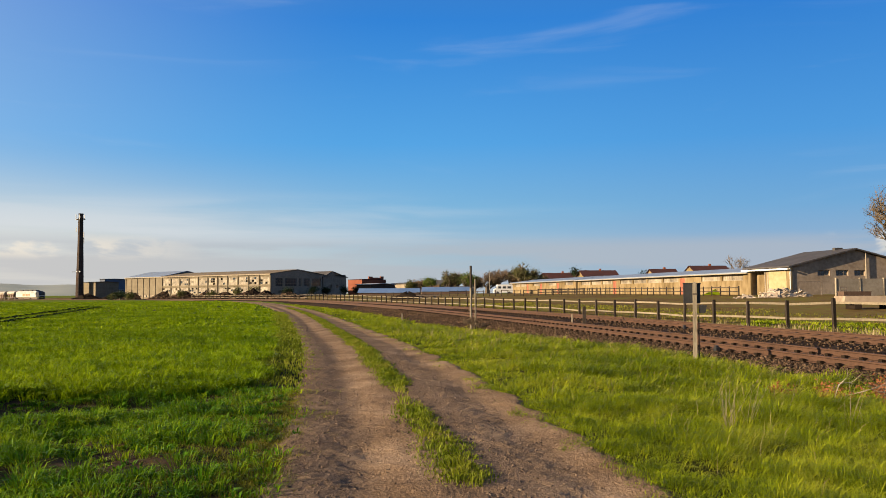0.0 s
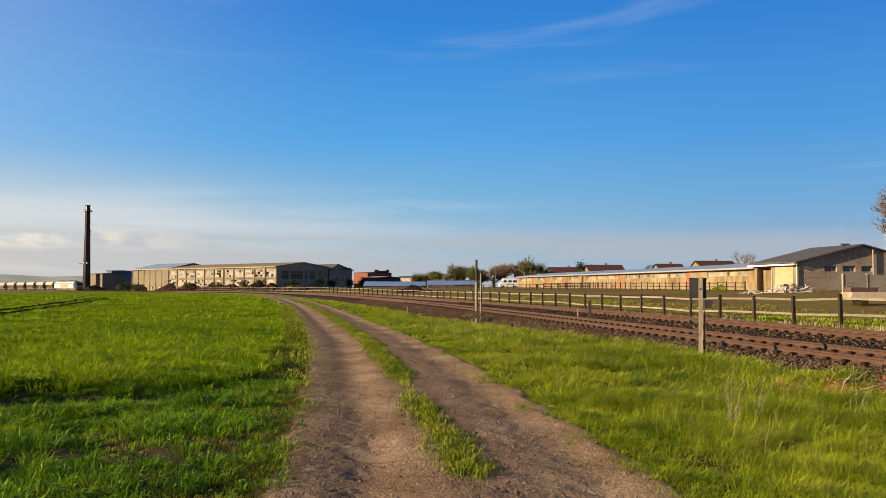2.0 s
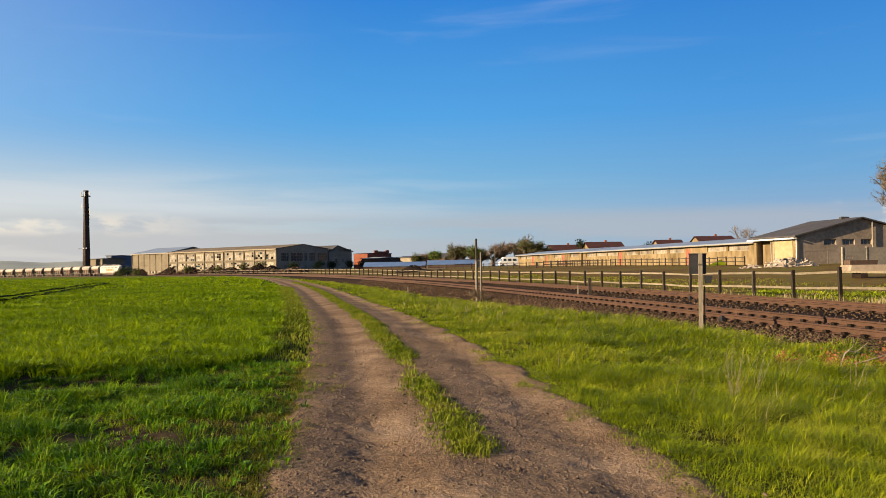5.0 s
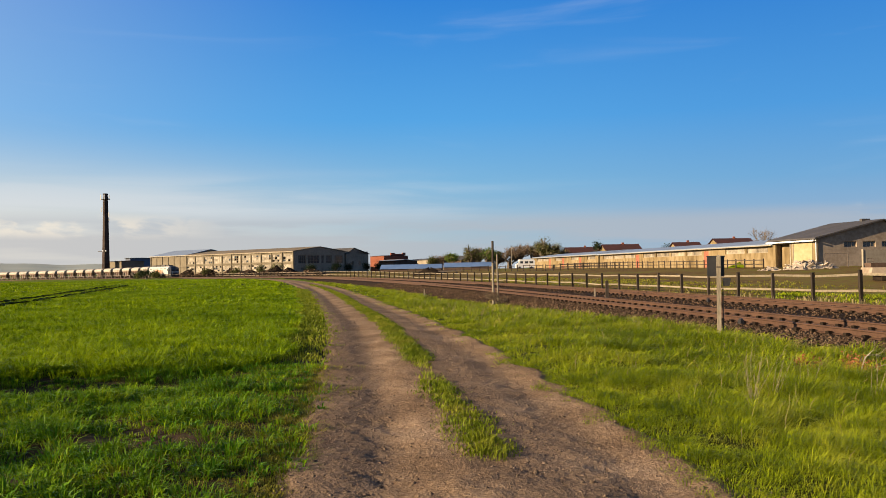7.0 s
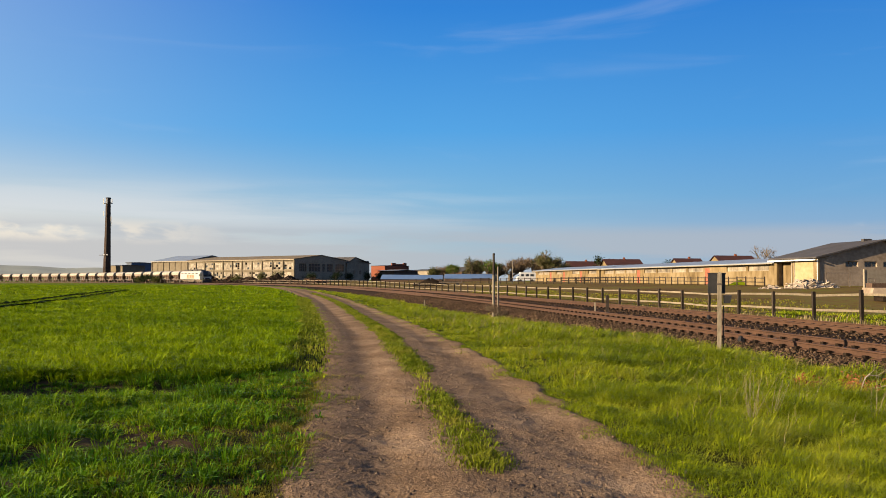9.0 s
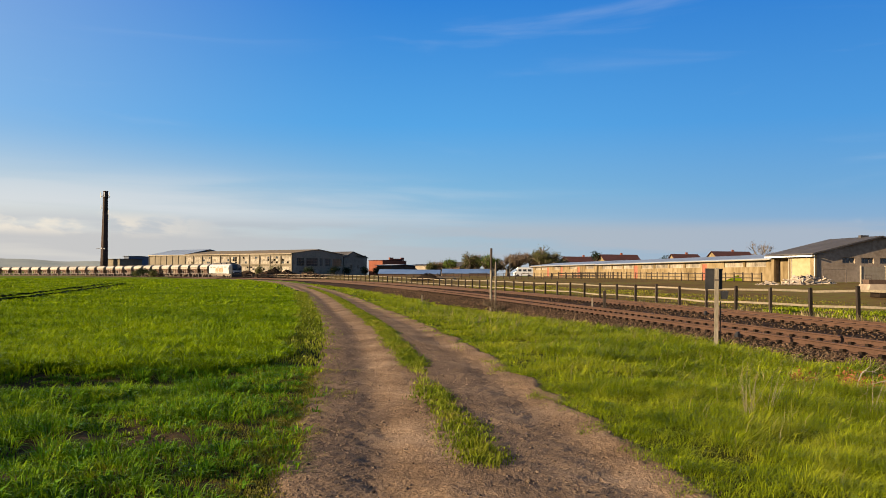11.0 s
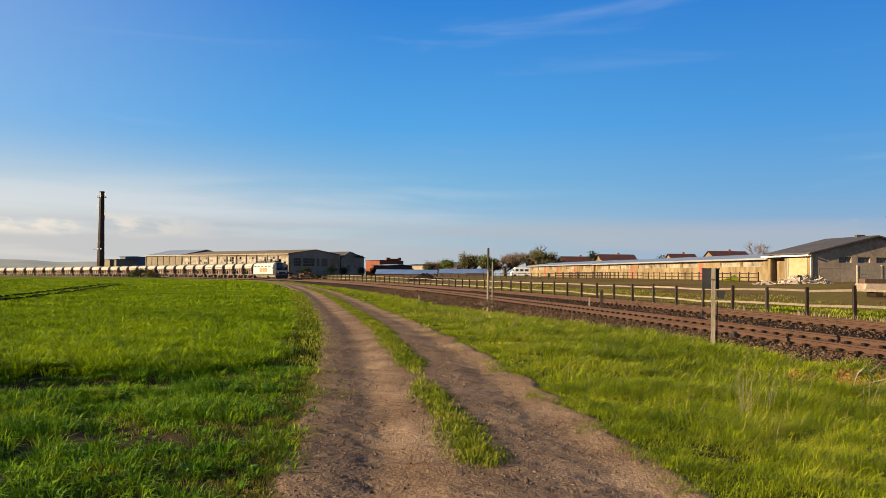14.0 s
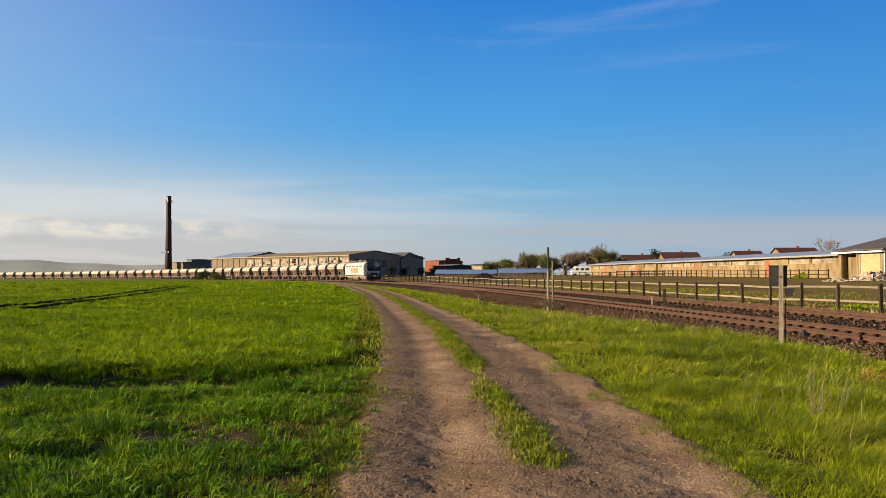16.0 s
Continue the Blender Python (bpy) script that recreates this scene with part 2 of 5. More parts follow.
def big_mesh(name, verts, faces, mats, smooth=False):
    """Fast mesh out of arrays; all faces have the same number of corners."""
    verts, faces = np.asarray(verts, np.float32), np.asarray(faces, np.int32)
    me = bpy.data.meshes.new(name)
    me.vertices.add(len(verts))
    me.vertices.foreach_set("co", verts.ravel())
    n = faces.shape[1]
    me.loops.add(faces.size)
    me.loops.foreach_set("vertex_index", faces.ravel())
    me.polygons.add(len(faces))
    me.polygons.foreach_set("loop_start", np.arange(0, faces.size, n, dtype=np.int32))
    me.polygons.foreach_set("loop_total", np.full(len(faces), n, np.int32))
    for mt in (mats if isinstance(mats, (list, tuple)) else [mats]):
        me.materials.append(mt)
    me.update(calc_edges=True)
    me.validate()
    if smooth:
        me.shade_smooth()
    return me


# ---- the line of the railway: a plan curve, s metres along it, o metres to the right of the near track ----
STEP = 1.0
SS = np.arange(-60.0, 1000.0, STEP)
_k = np.interp(SS, (0, 100, 200, 300, 450, 650), (-0.00066, -0.00149, -0.00254, -0.00153, -0.00198, -0.00197))
_k[SS < 0] = 0
_th = np.cumsum(_k) * STEP
_th += radians(-10.17) - _th[60]
_x, _y = np.cumsum(np.sin(_th)) * STEP, np.cumsum(np.cos(_th)) * STEP
_x, _y = _x + 10.40 - _x[60], _y + 10.0 - _y[60]


def line_at(s, o=0.0):
    """Plan place at s along and o to the right of the near track, and the heading in radians clockwise from ahead."""
    x, y, th = np.interp(s, SS, _x), np.interp(s, SS, _y), np.interp(s, SS, _th)
    return x + o * np.cos(th), y - o * np.sin(th), th


def line_coords(x, y):
    """s and o of plan places."""
    x, y = np.atleast_1d(np.asarray(x, float)), np.atleast_1d(np.asarray(y, float))
    cx, cy, ct, cs = _x[::3], _y[::3], _th[::3], SS[::3]
    s, o = np.empty_like(x), np.empty_like(x)
    for k in range(0, len(x), 20000):
        q = slice(k, k + 20000)
        d = (x[q, None] - cx) ** 2 + (y[q, None] - cy) ** 2
        j = d.argmin(1)
        dx, dy = x[q] - cx[j], y[q] - cy[j]
        s[q] = cs[j] + dx * np.sin(ct[j]) + dy * np.cos(ct[j])
        o[q] = dx * np.cos(ct[j]) - dy * np.sin(ct[j])
    return s, o


def smooth(a, b, v):
    t = np.clip((v - a) / (b - a), 0, 1)
    return t * t * (3 - 2 * t)


def waves(x, y, size, seed=0.0):
    """Cheap smooth noise of about unit size."""
    u, v = x / size + seed, y / size - seed * 1.7
    return (np.sin(u * 2.1 + 1.3 * np.sin(v * 1.7 + 0.4)) + np.sin(v * 2.7 + 1.1 * np.sin(u * 2.3 + 2.0)) + np.sin((u + v) * 3.9 + 0.8) * 0.6) / 2.6


def lie(s):
    """How far the land sinks along the line."""
    return np.interp(s, (-60, 190, 300, 400, 500, 700, 1000), (0, 0, -0.25, -0.75, -1.4, -1.6, -1.6))


ROAD_O = ((-60, -12.5), (-20, -11.4), (-3.6, -10.6), (0, -10.4), (8, -10.1), (18, -9.95), (33, -10.2), (56, -10.15), (90, -10.0), (170, -8.0), (1000, -8.0))


def road_o(s):
    return np.interp(s, [q[0] for q in ROAD_O], [q[1] for q in ROAD_O])


RAIL_Z = 0.28


def land(s, o, x, y):
    """Height of the open ground."""
    z = lie(s)
    ditch = smooth(8, 45, s) * (1 - smooth(110, 170, s)) * 0.45
    z = z - ditch * smooth(-8.0, -4.0, o) * (1 - smooth(9.5, 13, o))
    z = z + 1.25 * smooth(12, 65, o) * (1 - smooth(400, 900, o))
    z = z - hollow(x, y)
    d = o - road_o(s)
    near = 1 - smooth(30, 45, s)
    headland = smooth(-2.2, -3.6, d) * smooth(14.5, 12.0, y) * near
    bank = smooth(1.7, 3.0, d) * smooth(-2.7, -3.8, o) * near
    z = z + headland * (0.07 * waves(x, y, 0.85, 4) + 0.035 * waves(x, y, 0.4, 1)) + bank * (0.08 * waves(x, y, 1.2, 8) + 0.045 * waves(x, y, 0.5, 2))
    out = np.clip((np.abs(d) - 1.6) / 1.5, 0, 1)
    return z + out * (0.05 * waves(x, y, 3.1) + 0.03 * waves(x, y, 1.2, 3.0) + 0.02)


def hollow(x, y):
    """A sunken spot where the headland meets the crop."""
    return 0.42 * np.exp(-((y - 12.0 - 0.28 * (x + 7)) / 0.75) ** 2) * smooth(-3.6, -5.4, x)


def crop_edge(x, y):
    """Above nought inside the sown field: beyond the headland and clear of the track's verge."""
    s, o = line_coords(x, y)
    verge = -(o - road_o(s)) - 2.75 + 0.25 * waves(x, y, 2.0, 2)
    head = y - 13.35 - 0.28 * (x + 7) - 0.35 * waves(x, y, 1.3, 9)
    return np.minimum(verge, head)


def ground():
    r = np.concatenate([np.linspace(0.6, 30, 90), np.geomspace(30.4, 4800, 110)])
    front = np.radians(np.concatenate([np.arange(-60, 60, 0.5), np.arange(60, 300, 3.0)]))
    R, A = np.meshgrid(r, front, indexing="ij")
    x, y = (R * np.sin(A)).ravel(), (R * np.cos(A)).ravel()
    s, o = line_coords(x, y)
    z = land(s, o, x, y)
    z -= 0.10 * smooth(2.0, 1.6, np.abs(o - road_o(s) + 0.12)) * (s < 260)
    z -= 0.25 * ((o > -2.2) & (o < 7.6))
    n, k = len(r), len(front)
    i, j = np.meshgrid(np.arange(n - 1), np.arange(k), indexing="ij")
    j2 = (j + 1) % k
    f = np.stack([i * k + j, i * k + j2, (i + 1) * k + j2, (i + 1) * k + j], -1).reshape(-1, 4)
    ob = new("ground", big_mesh("ground", np.stack([x, y, z], 1), f, [M["field"], M["paddock"], M["soil"], MG["under_grass_shade"]], True))
    fx, fy = x[f].mean(1), y[f].mean(1)
    fs, fo = line_coords(fx, fy)
    kind = np.zeros(len(f), np.int32)
    kind[(fo > 7.5) & (fo < 260) & (fs < 520)] = 1
    kind[(crop_edge(fx, fy) < 0) & (fo < 0) & (fy < 16) & (fx < 0)] = 2
    # near ground under crop and bank grass gets the colour with shade painted in
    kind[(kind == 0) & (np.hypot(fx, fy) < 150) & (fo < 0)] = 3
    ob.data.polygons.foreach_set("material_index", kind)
    tagged(ob, "wide flat green farmland reaching to the horizon", "ground", kind="structure")


def strip_along(name, ss, oo, zz, mats, smoothed=True, wobble=None):
    """A sheet along the line: cross-section oo, height function zz(s, o, x, y)."""
    S2, O2 = np.meshgrid(ss, oo, indexing="ij")
    if wobble is not None:
        O2 = O2 + wobble(S2, O2)
    x, y, th = line_at(S2.ravel(), O2.ravel())
    z = zz(S2.ravel(), O2.ravel(), x, y)
    n, k = S2.shape
    i, j = np.meshgrid(np.arange(n - 1), np.arange(k - 1), indexing="ij")
    f = np.stack([i * k + j, i * k + j + 1, (i + 1) * k + j + 1, (i + 1) * k + j], -1).reshape(-1, 4)
    return big_mesh(name, np.stack([x, y, z], 1), f, mats, smoothed)


def road():
    ss = np.concatenate([np.arange(-14, -6, 0.15), np.arange(-6, 12, 0.045), np.arange(12, 24, 0.10), np.arange(24, 60, 0.3), np.arange(60, 262, 1.5)])
    q = np.linspace(-2.05, 2.05, 96)

    def z(s, o, x, y):
        d = o - road_o(s)
        rut = 0.045 * np.exp(-((np.abs(d) - 1.0) / 0.34) ** 2)
        edge = 0.10 * smooth(1.75, 2.10, np.abs(d) + 0.28 * (d > 0) + 0.12 * waves(x, y, 0.9, 5))
        grain = np.random.default_rng(3).normal(0, 1, len(x))
        bump = 0.010 * waves(x, y, 0.45, 1) + 0.006 * waves(x, y, 0.17, 4) + 0.004 * waves(x, y, 0.08, 2) + 0.0055 * grain * np.clip(1.2 - s / 40, 0.2, 1) + 0.02 * waves(x, y, 1.7, 7)
        return lie(s) - rut - edge + bump + 0.03
    me = strip_along("road", ss, q, z, M["dirt"], wobble=lambda s, o: road_o(s))
    S2, Q2 = np.meshgrid(ss, q, indexing="ij")
    x, y, _ = line_at(S2.ravel(), (Q2 + road_o(S2)).ravel())
    d = Q2.ravel()
    loose = np.maximum(smooth(-0.95, -1.35, d + 0.2 * waves(x, y, 1.1, 3)), 0.25 * smooth(1.5, 1.8, d + 0.15 * waves(x, y, 0.8, 6)))
    loose = np.maximum(loose, 0.9 * np.exp(-((d - 0.22 + 0.1 * waves(x, y, 0.9, 8)) / 0.40) ** 2))
    loose = np.clip(loose + 0.35 * waves(x, y, 0.6, 9) * waves(x, y, 0.23, 1), 0, 1)
    loose = np.maximum(loose, 0.9 * np.exp(-((d - 0.62) / 0.25) ** 2 - ((S2.ravel() - 5.2) / 1.1) ** 2))
    me.attributes.new("loose", "FLOAT", "POINT").data.foreach_set("value", loose.astype(np.float32))
    tagged(new("road", me), "rutted light brown dirt farm track", "road", kind="structure")


D2 = 5.4        # from the near track's middle to the far one's


def railway():
    base = thing("railway", "double railway track with rusty rails on brown stone ballast", "railway track")
    ss = np.concatenate([np.arange(-30, 80, 0.4), np.arange(80, 980, 4.0)])
    oo = np.array([-4.2, -3.4, -2.9, -2.5, -2.15, -1.9, -1.5, -0.75, 0, 0.75, 1.5, 2.1, 2.7, 3.3, 3.9, 4.6, 5.4, 6.2, 6.9, 7.3, 7.7, 8.1, 8.7, 9.4])

    def z(s, o, x, y):
        top = RAIL_Z + lie(s) - 0.19 - 0.07 * np.exp(-((o - 2.7) / 0.6) ** 2)
        side = np.maximum(smooth(-1.9, -3.5, o) * 1.0, smooth(7.3, 8.8, o))
        low = land(s, o, x, y) - 0.10
        return top * (1 - side) + low * side + 0.02 * waves(x, y, 0.25) + 0.015 * waves(x, y, 0.6, 4)
    part("ballast_bed", strip_along("ballast_bed", ss, oo, z, M["ballast"]), None, base)
    prof = [(-0.065, -0.172), (-0.065, -0.158), (-0.012, -0.140), (-0.010, -0.048), (-0.036, -0.034), (-0.036, -0.006), (-0.026, 0),
            (0.026, 0), (0.036, -0.006), (0.036, -0.034), (0.010, -0.048), (0.012, -0.140), (0.065, -0.158), (0.065, -0.172)]
    sr = np.concatenate([np.arange(-30, 120, 1.5), np.arange(120, 980, 5.0)])
    for o in (-0.7525, 0.7525, D2 - 0.7525, D2 + 0.7525):
        sh = Shape()
        rings = []
        for s in sr:
            x, y, th = line_at(s, o)
            zz = RAIL_Z + float(lie(s))
            rings.append([(x + a * math.cos(th), y - a * math.sin(th), zz + b) for a, b in prof])
        sh.loft(rings)
        part("rail", sh, M["rail"], base)
    # sleepers: those by the camera singly, the rest joined
    sl = Shape().box(-1.3, 1.3, -0.13, 0.13, -0.20, 0.0).mesh("sleeper", M["sleeper"])
    rest = Shape()
    n = 0
    for s in np.arange(-6, 190, 0.62):
        for o in (0, D2):
            x, y, th = line_at(s, o)
            m = pose(x, y, RAIL_Z - 0.172 + float(lie(s)), 0, 0, -math.degrees(th) + random.uniform(-0.5, 0.5))
            if n < 290:
                part("sleeper", sl, None, base, at=m)
                n += 1
            else:
                rest.box(-1.3, 1.3, -0.13, 0.13, -0.2, 0, m)
    tagged(part("far_sleepers", rest, M["sleeper"], base), kind="stuff")
    # clamps that hold the rails, coloured dark to stand for the shadows there too
    cl = Shape()
    for s in np.arange(-6, 70, 0.62):
        for o in (0, D2):
            for r in (-0.7525, 0.7525):
                for a in (-0.115, 0.115):
                    x, y, th = line_at(s, o + r + a)
                    cl.box(-0.045, 0.045, -0.06, 0.06, 0, 0.07, pose(x, y, RAIL_Z - 0.172, 0, 0, -math.degrees(th)))
    tagged(part("rail_clamp", cl, M["sleeper"], base), kind="stuff")


FENCE_O, FENCE_GAP = 10.6, 3.288


def fence():
    base = thing("paddock_fence", "long post-and-rail fence with dark posts and pale planks", "fence")
    posts = [Shape().box(-0.07, 0.07, -0.06, 0.06, -0.3, h).mesh("post", M["oldwood"]) for h in (1.42, 1.5, 1.46)]
    board = Shape().box(-0.025, 0.025, -FENCE_GAP / 2, FENCE_GAP / 2, -0.05, 0.05).mesh("plank", M["plank"])
    prev = None
    for k in range(-4, 82):
        s = 20.22 + k * FENCE_GAP
        x, y, th = line_at(s, FENCE_O)
        z = float(land(np.array([s]), np.array([FENCE_O]), np.array([x]), np.array([y]))[0])
        part("post", posts[k % 3], None, base, at=pose(x, y, z, random.uniform(-1.5, 1.5), random.uniform(-1.5, 1.5), -math.degrees(th)))
        if prev:
            mx, my, mz = (x + prev[0]) / 2, (y + prev[1]) / 2, (z + prev[2]) / 2
            tilt = math.degrees(math.atan2(z - prev[2], FENCE_GAP))
            for h in (1.30, 0.62):
                part("plank", board, None, base, at=pose(mx + 0.09 * math.cos(th), my - 0.09 * math.sin(th), mz + h + random.uniform(-0.02, 0.02), tilt + random.uniform(-0.5, 0.5), 0, -math.degrees(th)))
        prev = (x, y, z)


def gz(x, y):
    s, o = line_coords([x], [y])
    return float(land(s, o, np.array([x]), np.array([y]))[0])


def wall_shape(w, h, holes=(), thick=0.3, gable=0.0, peak=0.5):
    """A wall in its own x-z plane, y from 0 back to thick, with through openings (x0, x1, z0, z1); a gable on top if wanted."""
    sh = Shape()
    xs = sorted({0, w, *[q for b in holes for q in b[:2]]})
    zs = sorted({0, h, *[q for b in holes for q in b[2:]]})
    nx, nz = len(xs), len(zs)

    def solid(i, k):
        if not (0 <= i < nx - 1 and 0 <= k < nz - 1):
            return False
        mx, mz = (xs[i] + xs[i + 1]) / 2, (zs[k] + zs[k + 1]) / 2
        return not any(b[0] < mx < b[1] and b[2] < mz < b[3] for b in holes)

    def at(i, k, back):
        return (back * nz + k) * nx + i
    faces = []
    for i in range(nx - 1):
        for k in range(nz - 1):
            if not solid(i, k):
                continue
            faces.append((at(i, k, 0), at(i + 1, k, 0), at(i + 1, k + 1, 0), at(i, k + 1, 0)))
            faces.append((at(i, k, 1), at(i, k + 1, 1), at(i + 1, k + 1, 1), at(i + 1, k, 1)))
            for di, dk, p, q in ((-1, 0, (i, k), (i, k + 1)), (1, 0, (i + 1, k + 1), (i + 1, k)), (0, -1, (i + 1, k), (i, k)), (0, 1, (i, k + 1), (i + 1, k + 1))):
                if not solid(i + di, k + dk):
                    faces.append((at(*p, 0), at(*q, 0), at(*q, 1), at(*p, 1)))
    sh.add([(x, thick * back, z) for back in (0, 1) for z in zs for x in xs], faces)
    if gable:
        p = [(0, h), (w, h), (w * peak, h + gable)]
        sh.loft([[(a, y, b) for a, b in p] for y in (0, thick)])
    return sh


def house(name, label, category, corner, az, length, width, eave, rise, wall_mat, roof_mat, long_holes=(), gable_holes=(), over=0.5, base_z=None, gable_mat=None, peak=0.5, glass=True):
    """A gabled building. corner: plan place of the near corner; the long wall runs from it towards az, the gable wall across, to the right of az."""
    z = gz(*corner) if base_z is None else base_z
    root = thing(name, label, category, pose(corner[0], corner[1], z, 0, 0, -az))
    # own space: y along the long wall, x along the gable
    wl = part("wall", wall_shape(length, eave, long_holes), wall_mat, root, at=pose(0, length, 0, 0, 0, -90))
    part("wall", wall_shape(length, eave), wall_mat, root, at=pose(width, 0, 0, 0, 0, 90))
    wg = part("gable_wall", wall_shape(width - 0.62, eave, gable_holes, gable=rise, peak=peak), gable_mat or wall_mat, root, at=pose(0.31, 0.0, 0))
    part("gable_wall", wall_shape(width - 0.62, eave, gable=rise, peak=1 - peak), gable_mat or wall_mat, root, at=pose(width - 0.31, length, 0, 0, 0, 180))
    for sgn in (0, 1):
        x0, x1 = (-over, width * peak) if sgn == 0 else (width * peak, width + over)
        run = width * peak if sgn == 0 else width * (1 - peak)
        zl = eave - over * rise / run
        zt = eave + rise
        p = [(x0, zl), (x1, zt), (x1, zt + 0.18), (x0, zl + 0.18)] if sgn == 0 else [(x0, zt), (x1, zl), (x1, zl + 0.18), (x0, zt + 0.18)]
        part("roof", Shape().loft([[(a, y, b + 0.02) for a, b in p] for y in (-over, length + over)]), roof_mat, root)
    if glass:
        for holes, par, side in ((long_holes, wl, 0), (gable_holes, wg, 1)):
            for b in holes:
                w = part("window", Shape().box(b[0], b[1], 0.16, 0.19, b[2], b[3]), M["glass"], par)
    return root


# ---- grass and plants ----
rng = np.random.default_rng(7)


def blade_mesh(name, x, y, z, h, w, lean, mat, bias=(0.0, 0.0), comb=0.6, out=None):
    """One mesh of bent grass blades, three triangles each; out: the way each blade leans, else combed by slow waves."""
    n = len(x)
    turn = rng.normal(0, 0.75, n) + 3.2 * waves(x, y, comb, 2.0) + 2.0 * waves(x, y, comb * 0.37, 5.0)
    if out is not None:
        turn = out + rng.normal(0, 0.5, n)
    lx = lean * h * (np.cos(turn) + bias[0])
    ly = lean * h * (np.sin(turn) + bias[1])
    face = turn + np.pi / 2 + rng.normal(0, 0.5, n) if out is not None else rng.uniform(0, np.pi, n)
    dx, dy = np.cos(face) * w / 2, np.sin(face) * w / 2
    V = np.empty((n, 5, 3), np.float32)
    V[:, 0] = np.stack([x - dx * 0.6, y - dy * 0.6, z - 0.02], 1)
    V[:, 1] = np.stack([x + dx * 0.6, y + dy * 0.6, z - 0.02], 1)
    V[:, 2] = np.stack([x - dx + lx * 0.36, y - dy + ly * 0.36, z + h * 0.62], 1)
    V[:, 3] = np.stack([x + dx + lx * 0.36, y + dy + ly * 0.36, z + h * 0.62], 1)
    V[:, 4] = np.stack([x + lx, y + ly, z + h * np.clip(1.05 - 0.32 * lean, 0.4, 1)], 1)
    b = np.arange(n)[:, None] * 5
    F = np.concatenate([b + np.array([0, 1, 2]), b + np.array([1, 3, 2]), b + np.array([2, 3, 4])], 1).reshape(-1, 3)
    return big_mesh(name, V.reshape(-1, 3), F, mat)


def scatter(r0, r1, a0, a1, density):
    """Random places in a ring sector round the camera, degrees clockwise from ahead."""
    area = radians(a1 - a0) / 2 * (r1 * r1 - r0 * r0)
    n = int(area * density)
    r = np.sqrt(rng.uniform(r0 * r0, r1 * r1, n))
    a = np.radians(rng.uniform(a0, a1, n))
    x, y = r * np.sin(a), r * np.cos(a)
    s, o = line_coords(x, y)
    return x, y, s, o, r


def tufts(x, y, each, wide):
    """Blades round the middles of tufts: which tuft, the places, and the way out of the tuft."""
    i = np.repeat(np.arange(len(x)), each)
    a = rng.uniform(0, 2 * np.pi, len(i))
    q = wide * np.sqrt(rng.random(len(i)))
    return i, x[i] + q * np.cos(a), y[i] + q * np.sin(a), a


# the pair of wheel tracks through the crop, far end first
WHEELS = (((-43.4, 101.5), (-31.6, 65.5), (-26.5, 49.4), (-24.1, 41.2), (-23.4, 36.9), (-23.3, 32.0)),
          ((-45.0, 101.0), (-33.3, 65.5), (-28.3, 49.6), (-26.0, 41.5), (-25.3, 37.0), (-25.2, 32.0)))


def wheel_line(row, y):
    q = sorted(row, key=lambda v: v[1])
    return np.interp(y, [v[1] for v in q], [v[0] for v in q])


